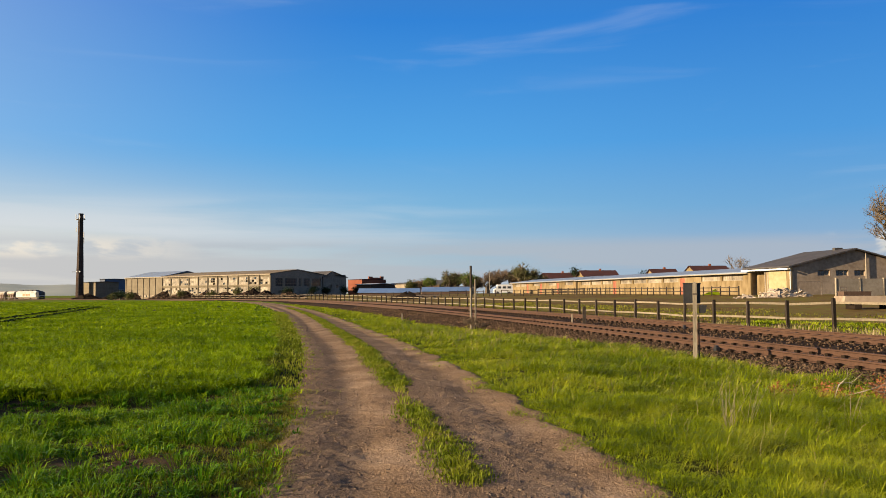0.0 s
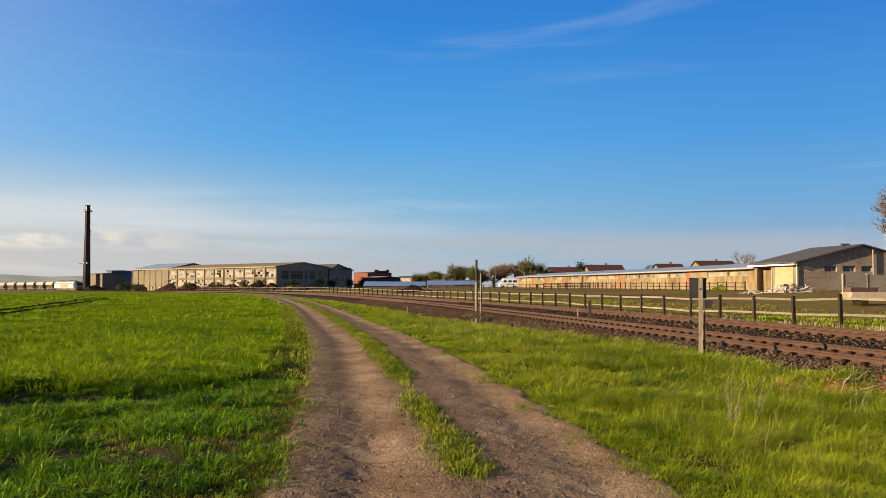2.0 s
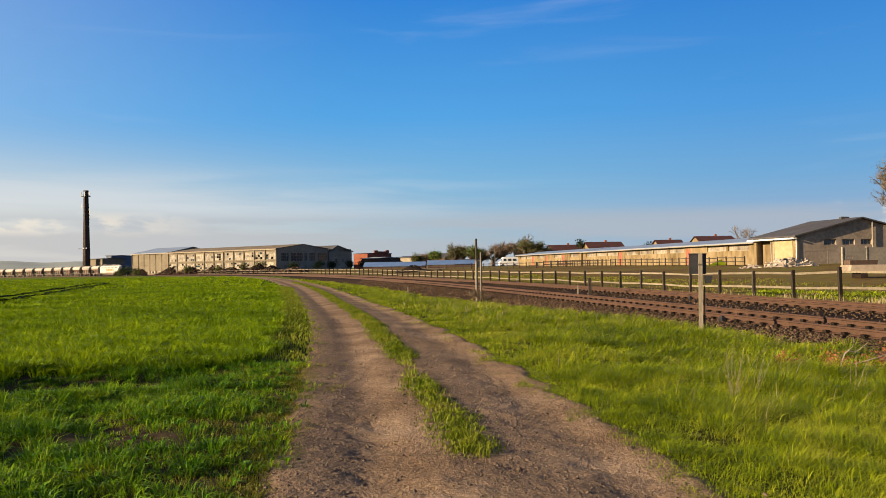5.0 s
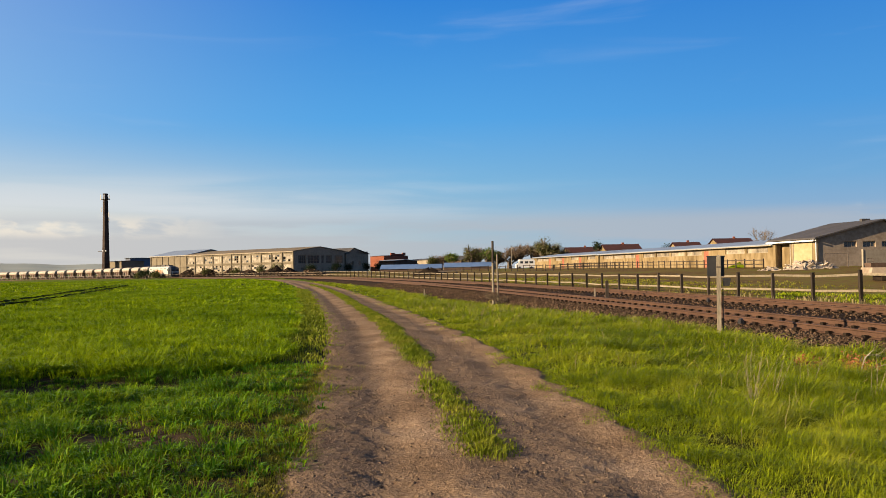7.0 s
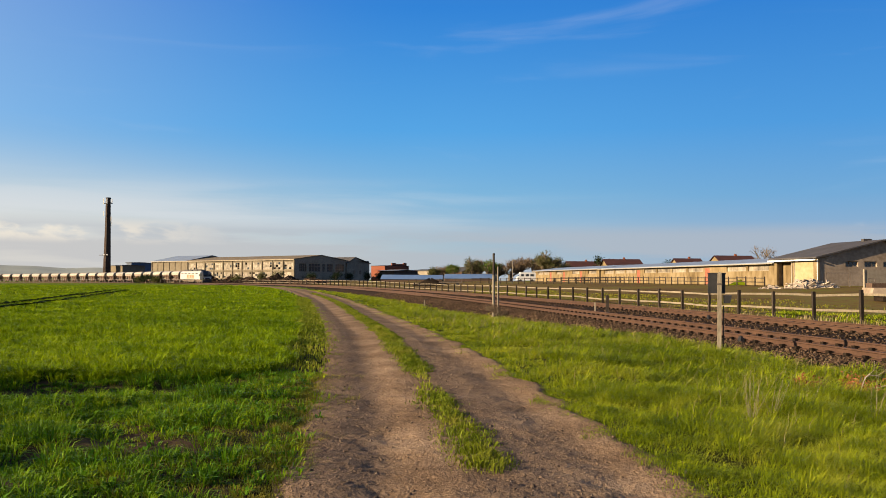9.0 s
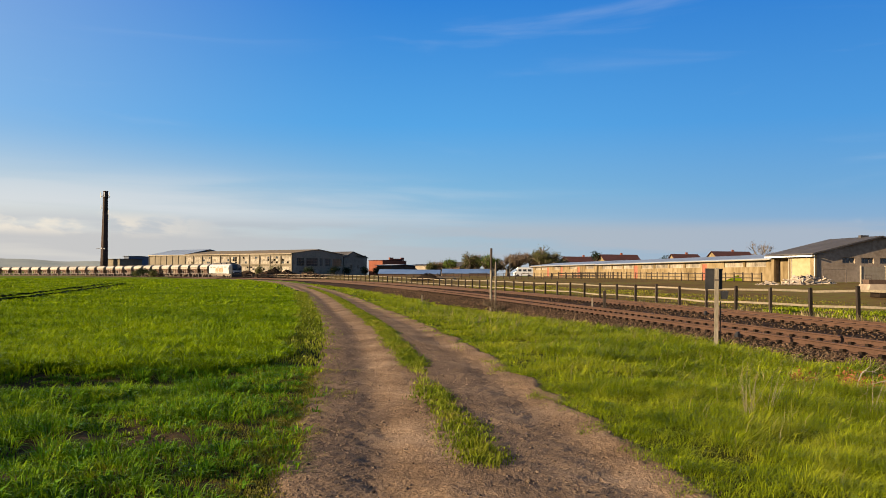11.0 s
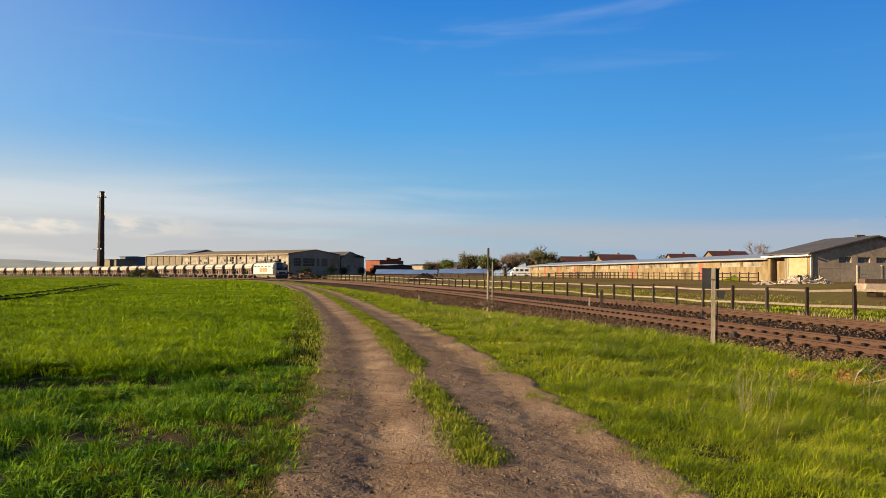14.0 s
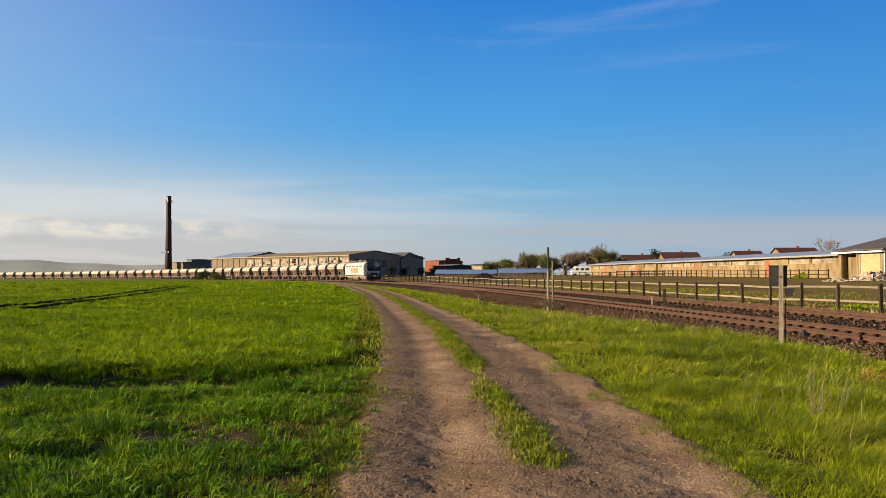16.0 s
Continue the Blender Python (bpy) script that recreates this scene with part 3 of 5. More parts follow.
def grasses():
    # the young crop, in tufts with dark gaps between them
    for r0, r1, den, each, wide, ww in ((11, 22, 76, 15, 0.05, 0.014), (22, 40, 34, 9, 0.09, 0.021), (40, 80, 11.0, 5, 0.2, 0.05), (80, 190, 1.6, 4, 0.6, 0.15)):
        x, y, s, o, r = scatter(r0, r1, -37, 2, den)
        k = crop_edge(x, y) > 0
        for row in WHEELS:
            k &= (np.abs(x - wheel_line(row, y)) > 0.24) | (y < 36) | (y > 101)
        x, y, s, o = x[k], y[k], s[k], o[k]
        i, bx, by, out = tufts(x, y, each, wide)
        z = land(s, o, x, y)[i]
        rough = np.interp(r1, (22, 40, 80), (0.3, 0.2, 0.06))
        high = np.clip(0.24 * (0.85 + rng.normal(0, rough, len(x)) + 0.16 * waves(x, y, 2.6) + 0.2 * waves(x, y, 0.7, 3)), 0.09, 0.4)
        h = high[i] * rng.uniform(0.75, 1.05, len(i))
        me = blade_mesh("crop", bx, by, z, h, ww * rng.uniform(0.6, 1.3, len(i)), rng.uniform(0.4, 1.7, len(i)), MG["crop"], out=out)
        tagged(new("crop", me), "young bright green cereal crop in the field", "crop", kind="stuff")
    # flattened wheel tracks through the crop
    for row in WHEELS:
        yy = np.linspace(101, 36, 90)
        cx = wheel_line(row, yy) + 0.12 * np.sin(yy * 0.7)
        L2 = np.stack([np.stack([cx + e, yy, yy * 0], 1) for e in (-0.24, -0.1, 0.1, 0.24)], 1).reshape(-1, 3)
        ls, lo = line_coords(L2[:, 0], L2[:, 1])
        L2[:, 2] = land(ls, lo, L2[:, 0], L2[:, 1]) + np.tile((0.17, 0.10, 0.10, 0.17), 90) + 0.03 * np.sin(np.repeat(yy, 4) * 3)
        q = (np.arange(89)[:, None, None] * 4 + np.arange(3)[None, :, None] + np.array([0, 1, 5, 4])).reshape(-1, 4)
        tagged(new("wheel_track", big_mesh("wheel_track", L2, q, MG["trodden"])), "dark flattened wheel track through the crop", "wheel track", kind="structure")
    # the headland: grass tufts and broad-leaved weeds, thin near the track
    x, y, s, o, r = scatter(4.4, 15, -38, 6, 210)
    d = o - road_o(s)
    bare = np.exp(-(((x + 3.7) / 1.0) ** 2 + ((y - 8.0 - 0.10 * (x + 3.7)) / 0.45) ** 2))
    k = (crop_edge(x, y) < 0.1) & (d < -1.7 + 0.2 * waves(x, y, 0.6, 1) + rng.normal(0, 0.12, len(x))) & (rng.random(len(x)) > 1.1 * bare) & (rng.random(len(x)) > hollow(x, y) * 5) & (rng.random(len(x)) < 0.75 + 0.6 * waves(x, y, 0.5, 4))
    x, y, s, o, d = x[k], y[k], s[k], o[k], d[k]
    z0 = land(s, o, x, y)
    size = np.clip(0.55 + 0.4 * waves(x, y, 0.9, 6) + rng.normal(0, 0.25, len(x)), 0.15, 1.3)
    near_road = np.clip((-d - 1.7) / 2.3, 0, 1)
    far_off = rng.random(len(x)) < near_road
    for name, pick, each, wide, hh, ww, mat, label in (
            ("weeds", far_off & (rng.random(len(x)) < 0.6), 20, 0.09, 0.19, 0.009, "weed", "dark green weeds and grass on the headland"),
            ("broad_weeds", far_off & (rng.random(len(x)) < 0.4), 11, 0.06, 0.15, 0.022, "broad", "broad-leaved dark green weeds on the headland"),
            ("short_grass", ~far_off | (rng.random(len(x)) < 0.3), 18, 0.10, 0.085, 0.006, "dull", "short yellowish grass at the track's edge")):
        i, bx, by, out = tufts(x[pick], y[pick], each, wide)
        h = hh * size[pick][i] * rng.uniform(0.5, 1.15, len(i))
        me = blade_mesh(name, bx, by, z0[pick][i], h, ww * rng.uniform(0.5, 1.2, len(i)), rng.uniform(0.4, 1.8, len(i)), MG[mat], out=out)
        tagged(new(name, me), label, "weeds" if "weeds" in name else "grass", kind="stuff")
    x, y, s, o, r = scatter(15, 75, -32, 6, 170)
    d = o - road_o(s)
    k = (crop_edge(x, y) < 0.1) & (d < -1.7 + 0.2 * waves(x, y, 0.6, 1) + rng.normal(0, 0.12, len(x))) & (d > -4)
    x, y, s, o, d, r = x[k], y[k], s[k], o[k], d[k], r[k]
    h = (0.06 + 0.12 * rng.random(len(x))) * np.clip((-d - 1.2) / 1.4, 0.4, 1)
    tagged(new("verge_grass", blade_mesh("verge_grass", x, y, land(s, o, x, y), h, 0.0009 * r + 0.004, rng.uniform(0.2, 0.8, len(x)), MG["verge"])),
           "short yellowish grass between the crop and the dirt track", "grass", kind="stuff")
    # the strip between the wheel ruts
    ss = rng.uniform(-4.0, 90, 110000)
    keep = rng.random(len(ss)) < np.interp(ss, (-4, 12, 30, 60, 90), (1, 0.8, 0.45, 0.25, 0.2))
    ss = ss[keep]
    mid = np.interp(ss, (-3, 3, 14, 40), (-0.09, -0.22, -0.16, 0.0))
    d = rng.normal(0, 0.19, len(ss)) + 0.05 * np.sin(ss * 0.9)
    wide = np.interp(ss, (-1.9, -1.2, -0.8, -0.3, 2.6, 3.9, 4.7, 5.2, 5.8, 7.2, 30, 90), (0.0, 0.1, 0.75, 1.15, 1.05, 0.7, 0.35, 0.12, 0.5, 1.05, 1.2, 1.25)) * (0.85 + 0.25 * np.sin(ss * 2.3) * np.sin(ss * 0.77))
    k = (rng.random(len(ss)) < np.clip(wide * 1.8 - 0.25, 0, 1)) & (np.abs(d) < 0.38 * wide + 0.05 * rng.normal(0, 1, len(ss)))
    ss, d, mid = ss[k], d[k], mid[k]
    o = road_o(ss) + d + mid + 0.02
    x, y, th = line_at(ss, o)
    k = waves(x, y, 0.16, 3) + 0.8 * waves(x, y, 0.4, 1) + 0.45 * rng.normal(0, 1, len(x)) > -0.55
    ss, d, x, y = ss[k], d[k], x[k], y[k]
    r = np.hypot(x, y)
    edge = np.clip(1.15 - np.abs(d) / 0.42, 0.3, 1)
    h = (0.035 + 0.085 * rng.random(len(ss))) * edge * (1 + 0.4 * waves(x, y, 0.16, 3))
    tagged(new("strip_grass", blade_mesh("strip_grass", x, y, lie(ss) + 0.02, h, 0.006 + 0.0006 * r, rng.uniform(0.3, 1.2, len(ss)), MG["verge"], comb=0.2)),
           "low grass strip between the wheel ruts of the dirt track", "grass", kind="stuff")
    # long grass on the bank by the rails, in tussocks
    for r0, r1, den, each, wide, ww in ((4.8, 13, 100, 26, 0.11, 0.0046), (13, 24, 42, 20, 0.15, 0.009), (24, 50, 14, 14, 0.2, 0.020), (50, 130, 2.4, 10, 0.4, 0.055)):
        x, y, s, o, r = scatter(r0, r1, -20, 38, den)
        d = o - road_o(s)
        k = (d > 1.38 + 0.2 * waves(x, y, 0.6, 1) + 0.12 * waves(x, y, 0.2, 3) + rng.normal(0, 0.09, len(x))) & (o < -2.55 + 0.35 * waves(x, y, 1.1, 4)) & (s > -30)
        x, y, s, o, d = x[k], y[k], s[k], o[k], d[k]
        i, bx, by, out = tufts(x, y, each, wide)
        z = land(s, o, x, y)[i]
        tall = np.clip((d - 1.05) / 1.7, 0.2, 1)
        clump = np.clip(0.5 + 0.4 * waves(x, y, 1.0, 8) + 0.4 * waves(x, y, 0.36, 2) + rng.normal(0, 0.2, len(x)), 0, 1.3)
        h = ((0.06 + 0.25 * clump) * tall)[i] * rng.uniform(0.5, 1.2, len(i))
        tagged(new("bank_grass", blade_mesh("bank_grass", bx, by, z, h, ww * rng.uniform(0.6, 1.3, len(i)), rng.uniform(0.7, 2.2, len(i)), MG["bank"], bias=(0.4, -0.25), out=out)),
               "long soft green grass on the bank beside the rails", "grass", kind="stuff")
    # pale dead stems among it
    x, y, s, o, r = scatter(5, 40, -10, 34, 5)
    d = o - road_o(s)
    k = (d > 2.0) & (o < -2.4)
    x, y, s, o = x[k], y[k], s[k], o[k]
    tagged(new("dry_grass", blade_mesh("dry_grass", x, y, land(s, o, x, y), rng.uniform(0.2, 0.4, len(x)), 0.0015 + 0.0003 * r[k], rng.uniform(0.2, 0.8, len(x)), MG["straw"], bias=(0.3, -0.2))),
           "pale dry grass stems scattered over the bank", "grass", kind="stuff")
    # grass in the paddock: patchy, and a lush green band behind the fence
    x, y, s, o, r = scatter(24, 120, 0, 36, 16)
    k = (o > 8.6) & (o < 24 + 3 * waves(x, y, 9)) & (rng.random(len(x)) < 0.2 + 0.8 * smooth(-0.1, 0.5, waves(x, y, 3.5, 2)))
    x, y, s, o, r = x[k], y[k], s[k], o[k], r[k]
    tagged(new("paddock_grass", blade_mesh("paddock_grass", x, y, land(s, o, x, y), rng.uniform(0.05, 0.17, len(x)), 0.0009 * r, rng.uniform(0.2, 0.9, len(x)), MG["dull"])),
           "patchy green grass in the horse paddock", "grass", kind="stuff")
    x, y, s, o, r = scatter(20, 62, 10, 36, 60)
    k = (o > 11.2) & (o < 15.0 + 1.2 * waves(x, y, 4.0)) & (s < 34) & (waves(x, y, 2.2, 7) > -0.35)
    x, y, s, o, r = x[k], y[k], s[k], o[k], r[k]
    tagged(new("lush_grass", blade_mesh("lush_grass", x, y, land(s, o, x, y), rng.uniform(0.06, 0.2, len(x)), 0.0008 * r, rng.uniform(0.4, 1.4, len(x)), MG["bank"])),
           "lush green grass band behind the paddock fence", "grass", kind="stuff")
    x, y, s, o, r = scatter(22, 60, 6, 34, 26)
    k = (o > 8.0) & (o < 11.0) & (waves(x, y, 1.6, 5) > 0.0)
    x, y, s, o, r = x[k], y[k], s[k], o[k], r[k]
    tagged(new("dry_weeds", blade_mesh("dry_weeds", x, y, land(s, o, x, y), rng.uniform(0.1, 0.5, len(x)), 0.0006 * r, rng.uniform(0.05, 0.4, len(x)), MG["straw"])),
           "dry straw-coloured weeds at the foot of the fence", "weeds", kind="stuff")


def dry_plant(x, y, n, tall, spread):
    """A tuft of dead stalks with a few side twigs."""
    root = thing("dry_stalks", "tall pale dead weed stalks in the bank grass", "plant", pose(x, y, gz(x, y)))
    for k in range(n):
        a, l = random.uniform(0, 6.28), random.uniform(0.55, 1.0) * tall
        q = random.uniform(0.1, 0.38) * spread
        sh, p, d = Shape(), Vector((random.uniform(-0.06, 0.06), random.uniform(-0.06, 0.06), -0.03)), Vector((math.cos(a) * q, math.sin(a) * q, 1)).normalized()
        rings = []
        for i in range(6):
            r = 0.0032 * (1 - i / 7)
            rings.append([tuple(p + Vector((r * math.cos(t), r * math.sin(t), 0))) for t in (0, 2.1, 4.2)])
            p = p + d * (l / 5)
            d = (d + Vector((random.uniform(-0.08, 0.12), random.uniform(-0.08, 0.08), -0.03 * i))).normalized()
        sh.loft(rings)
        part("stalk", sh, MG["stalk"], root)


def pebbles():
    """Loose stones on the dirt track, and the top layer of ballast."""
    def stones(name, x, y, z, size, mat, label, cat, parent=None, flat=0.7):
        n = len(x)
        base = np.array([(1, 0, 0), (-1, 0, 0), (0, 1, 0), (0, -1, 0), (0, 0, 1), (0, 0, -1)], float)
        V = base[None] * (size[:, None, None] / 2) * rng.uniform(0.55, 1.25, (n, 6, 3)) + rng.normal(0, 0.14, (n, 6, 3)) * size[:, None, None]
        V[:, :, 2] *= flat
        t = rng.uniform(0, 6.28, n)
        c, s2 = np.cos(t)[:, None], np.sin(t)[:, None]
        V = np.stack([V[:, :, 0] * c - V[:, :, 1] * s2 + x[:, None], V[:, :, 0] * s2 + V[:, :, 1] * c + y[:, None], V[:, :, 2] + z[:, None]], 2)
        F0 = np.array([(0, 2, 4), (2, 1, 4), (1, 3, 4), (3, 0, 4), (2, 0, 5), (1, 2, 5), (3, 1, 5), (0, 3, 5)])
        F = (np.arange(n)[:, None, None] * 6 + F0[None]).reshape(-1, 3)
        return big_mesh(name, V.reshape(-1, 3), F, mat)
    n = 32000
    ss = -4 + 40 * rng.random(n) ** 2.2
    pick = rng.random(n)
    d = np.where(pick < 0.45, rng.normal(-1.35, 0.28, n), np.where(pick < 0.72, rng.normal(0.3, 0.28, n), rng.uniform(-1.8, 1.8, n)))
    o = road_o(ss) + d
    x, y, th = line_at(ss, o)
    size = 0.006 + 0.016 * rng.random(n) ** 2 + 0.035 * rng.random(n) ** 14
    rut = 0.045 * np.exp(-((np.abs(d) - 1.0) / 0.34) ** 2)
    z = lie(ss) - rut + 0.03 + 0.010 * waves(x, y, 0.45, 1) + 0.006 * waves(x, y, 0.17, 4) + 0.02 * waves(x, y, 1.7, 7)
    tagged(new("road_stones", stones("road_stones", x, y, z, size, MG["pebble"], "", "")), "small loose stones on the dirt track", "stones", kind="stuff")
    n = 34000
    ss = np.where(rng.random(n) < 0.7, rng.uniform(-4, 35, n), rng.uniform(35, 90, n))
    o = np.where(rng.random(n) < 0.6, rng.uniform(-3.3, -1.0, n), rng.uniform(-1, 8.2, n))
    x, y, th = line_at(ss, o)
    top = RAIL_Z + lie(ss) - 0.19 - 0.07 * np.exp(-((o - 2.7) / 0.6) ** 2)
    side = np.maximum(smooth(-1.9, -3.5, o), smooth(7.3, 8.8, o))
    z = top * (1 - side) + (land(ss, o, x, y) - 0.10) * side
    clear = np.minimum(np.abs(np.abs(o) - 0.7525), np.abs(np.abs(o - D2) - 0.7525)) > 0.11
    x, y, z = x[clear], y[clear], z[clear]
    tagged(new("ballast_stones", stones("ballast_stones", x, y, z + 0.01, rng.uniform(0.05, 0.12, len(x)), M["stone"], "", "", flat=0.85)), "coarse brown-grey ballast stones beside the rails", "stones", kind="stuff")


def limb(sh, p, d, l, r, depth, rnd, tips, kids=3, up=0.12):
    """A tapered limb that forks."""
    n = 5 if depth > 2 else 3
    rings, q, e = [], Vector(p), Vector(d)
    for i in range(4):
        w = r * (1 - 0.16 * i)
        a = e.orthogonal().normalized()
        b = e.cross(a).normalized()
        rings.append([tuple(q + (a * math.cos(6.283 * k / n) + b * math.sin(6.283 * k / n)) * w) for k in range(n)])
        if i < 3:
            q = q + e * (l / 3)
            e = (e + Vector((rnd.uniform(-0.2, 0.2), rnd.uniform(-0.2, 0.2), rnd.uniform(-0.1, 0.15)))).normalized()
    sh.loft(rings)
    if depth == 0:
        tips.append(q)
        return
    for k in range(kids + (rnd.random() < 0.4)):
        t = rnd.uniform(0.45, 1.0) if k else 1.0
        g = Vector(p).lerp(q, t)
        side = Vector((rnd.uniform(-1, 1), rnd.uniform(-1, 1), rnd.uniform(-0.25, 0.6))).normalized()
        limb(sh, g, (e * rnd.uniform(0.5, 0.9) + side * rnd.uniform(0.5, 0.9) + Vector((0, 0, up))).normalized(), l * rnd.uniform(0.6, 0.82), r * (0.55 if k else 0.62), depth - 1, rnd, tips, kids, up)


def tree(x, y, tall, label, leaves=0, leaf=0.25, mat="leaf_olive", depth=4, seed=1, stem=0.28, kids=3, cat="tree", name="tree", spread=1.0, base=None):
    rnd = random.Random(seed)
    root = thing(name, label, cat, pose(x, y, (gz(x, y) if base is None else base) - 0.1))
    sh, tips = Shape(), []
    l0 = tall * stem
    limb(sh, (0, 0, 0), Vector((rnd.uniform(-0.05, 0.05), rnd.uniform(-0.05, 0.05), 1)), l0, tall * 0.022, depth, rnd, tips, kids)
    top = max(t.z for t in tips)
    f = tall / top
    sh.v = [(a * f * spread, b * f * spread, c * f) for a, b, c in sh.v]
    part("trunk", sh, M["bark"], root)
    if leaves:
        g = np.random.default_rng(seed)
        T = np.array([(t.x * f * spread, t.y * f * spread, t.z * f) for t in tips])
        c = T[g.integers(0, len(T), leaves)] + g.normal(0, leaf * 1.3, (leaves, 3))
        c[:, 2] = np.maximum(c[:, 2], 0.1)
        u, v = g.normal(0, 1, (leaves, 3)), g.normal(0, 1, (leaves, 3))
        u /= np.linalg.norm(u, axis=1)[:, None]
        v -= u * (u * v).sum(1)[:, None]
        v /= np.linalg.norm(v, axis=1)[:, None]
        k = leaf * g.uniform(0.5, 1.2, (leaves, 1))
        V = np.stack([c - u * k * 0.5, c + v * k * 0.28, c + u * k * 0.5, c - v * k * 0.28], 1).reshape(-1, 3)
        F = np.arange(leaves * 4).reshape(-1, 4)
        part("crown", big_mesh("crown", V, F, MG[mat]), None, root)
    return root


MG = dict(
    crop=leafy("crop_blade", [(0.0662, 0.1191, 0.0007), (0.1441, 0.217, 0.0015), (0.2259, 0.2978, 0.0025)], patch=0.16),
    weed=leafy("weed_blade", [(0.0296, 0.0772, 0.0017), (0.0964, 0.1816, 0.0025), (0.2224, 0.2906, 0.0063)], patch=0.7),
    verge=leafy("verge_blade", [(0.0758, 0.1079, 0.005), (0.124, 0.1509, 0.0084), (0.1861, 0.187, 0.021)], patch=0.5),
    bank=leafy("bank_blade", [(0.0796, 0.1178, 0.0028), (0.1963, 0.2453, 0.0066), (0.3458, 0.3586, 0.0251)], patch=0.4),
    straw=leafy("straw", [(0.1678, 0.1318, 0.0659), (0.2517, 0.2038, 0.1139)], through_light=0.2),
    stalk=leafy("stalk", [(0.2517, 0.2038, 0.1199), (0.3476, 0.2936, 0.1857)], through_light=0.15),
    broad=leafy("broad_weed_leaf", [(0.0262, 0.0799, 0.0039), (0.0589, 0.1473, 0.0065), (0.1309, 0.221, 0.0131)], patch=0.6),
    dull=leafy("dull_grass_blade", [(0.0784, 0.0888, 0.0077), (0.1358, 0.1358, 0.0129), (0.1986, 0.1672, 0.0289)], patch=0.6),
    # soil colour darkened to stand for the shade between the blades
    under_grass_shade=material("soil_with_grass_shade", [(0.0131, 0.0146, 0.0037), (0.0329, 0.0365, 0.0088)], 0.95, 7, 0.7, 0.8),
    trodden=material("trodden_crop", [(0.0084, 0.0191, 0.0018), (0.018, 0.0359, 0.0036)], 0.95, 3, 0.5, 0.3),
    pebble=material("pebble", [(0.0659, 0.045, 0.0311), (0.1558, 0.1139, 0.0839)], 0.95, 20, 4, 0.3, per="island", spread=0.35),
    leaf_olive=leafy("leaf_olive", [(0.0539, 0.0599, 0.0168), (0.1019, 0.0959, 0.033)], spread=0.4),
    leaf_green=leafy("leaf_green", [(0.0539, 0.0839, 0.012), (0.1079, 0.1378, 0.024)], spread=0.4),
    leaf_brown=leafy("leaf_brown", [(0.0899, 0.0599, 0.0359), (0.1558, 0.1079, 0.0659)], spread=0.4),
    leaf_dark=leafy("leaf_dark", [(0.009, 0.018, 0.0071), (0.021, 0.033, 0.012)], spread=0.4),
)
def windows_in(wall, holes, across=2, up=2, mat="glass", bar="white", depth=0.18):
    """A frame with bars and a pane set back in each opening of a wall."""
    for x0, x1, z0, z1 in holes:
        fr = Shape()
        t = 0.09
        fr.box(x0, x1, depth, depth + 0.08, z0, z0 + t).box(x0, x1, depth, depth + 0.08, z1 - t, z1)
        fr.box(x0, x0 + t, depth, depth + 0.08, z0 + t, z1 - t).box(x1 - t, x1, depth, depth + 0.08, z0 + t, z1 - t)
        part("window", fr, M[bar], wall)
        for k in range(1, across):
            x = x0 + (x1 - x0) * k / across
            part("glazing_bar", Shape().box(x - 0.035, x + 0.035, depth + 0.005, depth + 0.075, z0 + t, z1 - t), M[bar], wall)
        for k in range(1, up):
            z = z0 + (z1 - z0) * k / up
            part("glazing_bar", Shape().box(x0 + t, x1 - t, depth + 0.01, depth + 0.07, z - 0.035, z + 0.035), M[bar], wall)
        part("pane", Shape().box(x0 + 0.02, x1 - 0.02, depth + 0.03, depth + 0.045, z0 + 0.02, z1 - 0.02), M[mat], wall)


def walls_of(root, name="wall"):
    return [c for c in root.children if c.name.split(".")[0] == name]


def local_box(root, name, dims, mat, label=""):
    return part(name, Shape().box(*dims), M[mat], root, label)


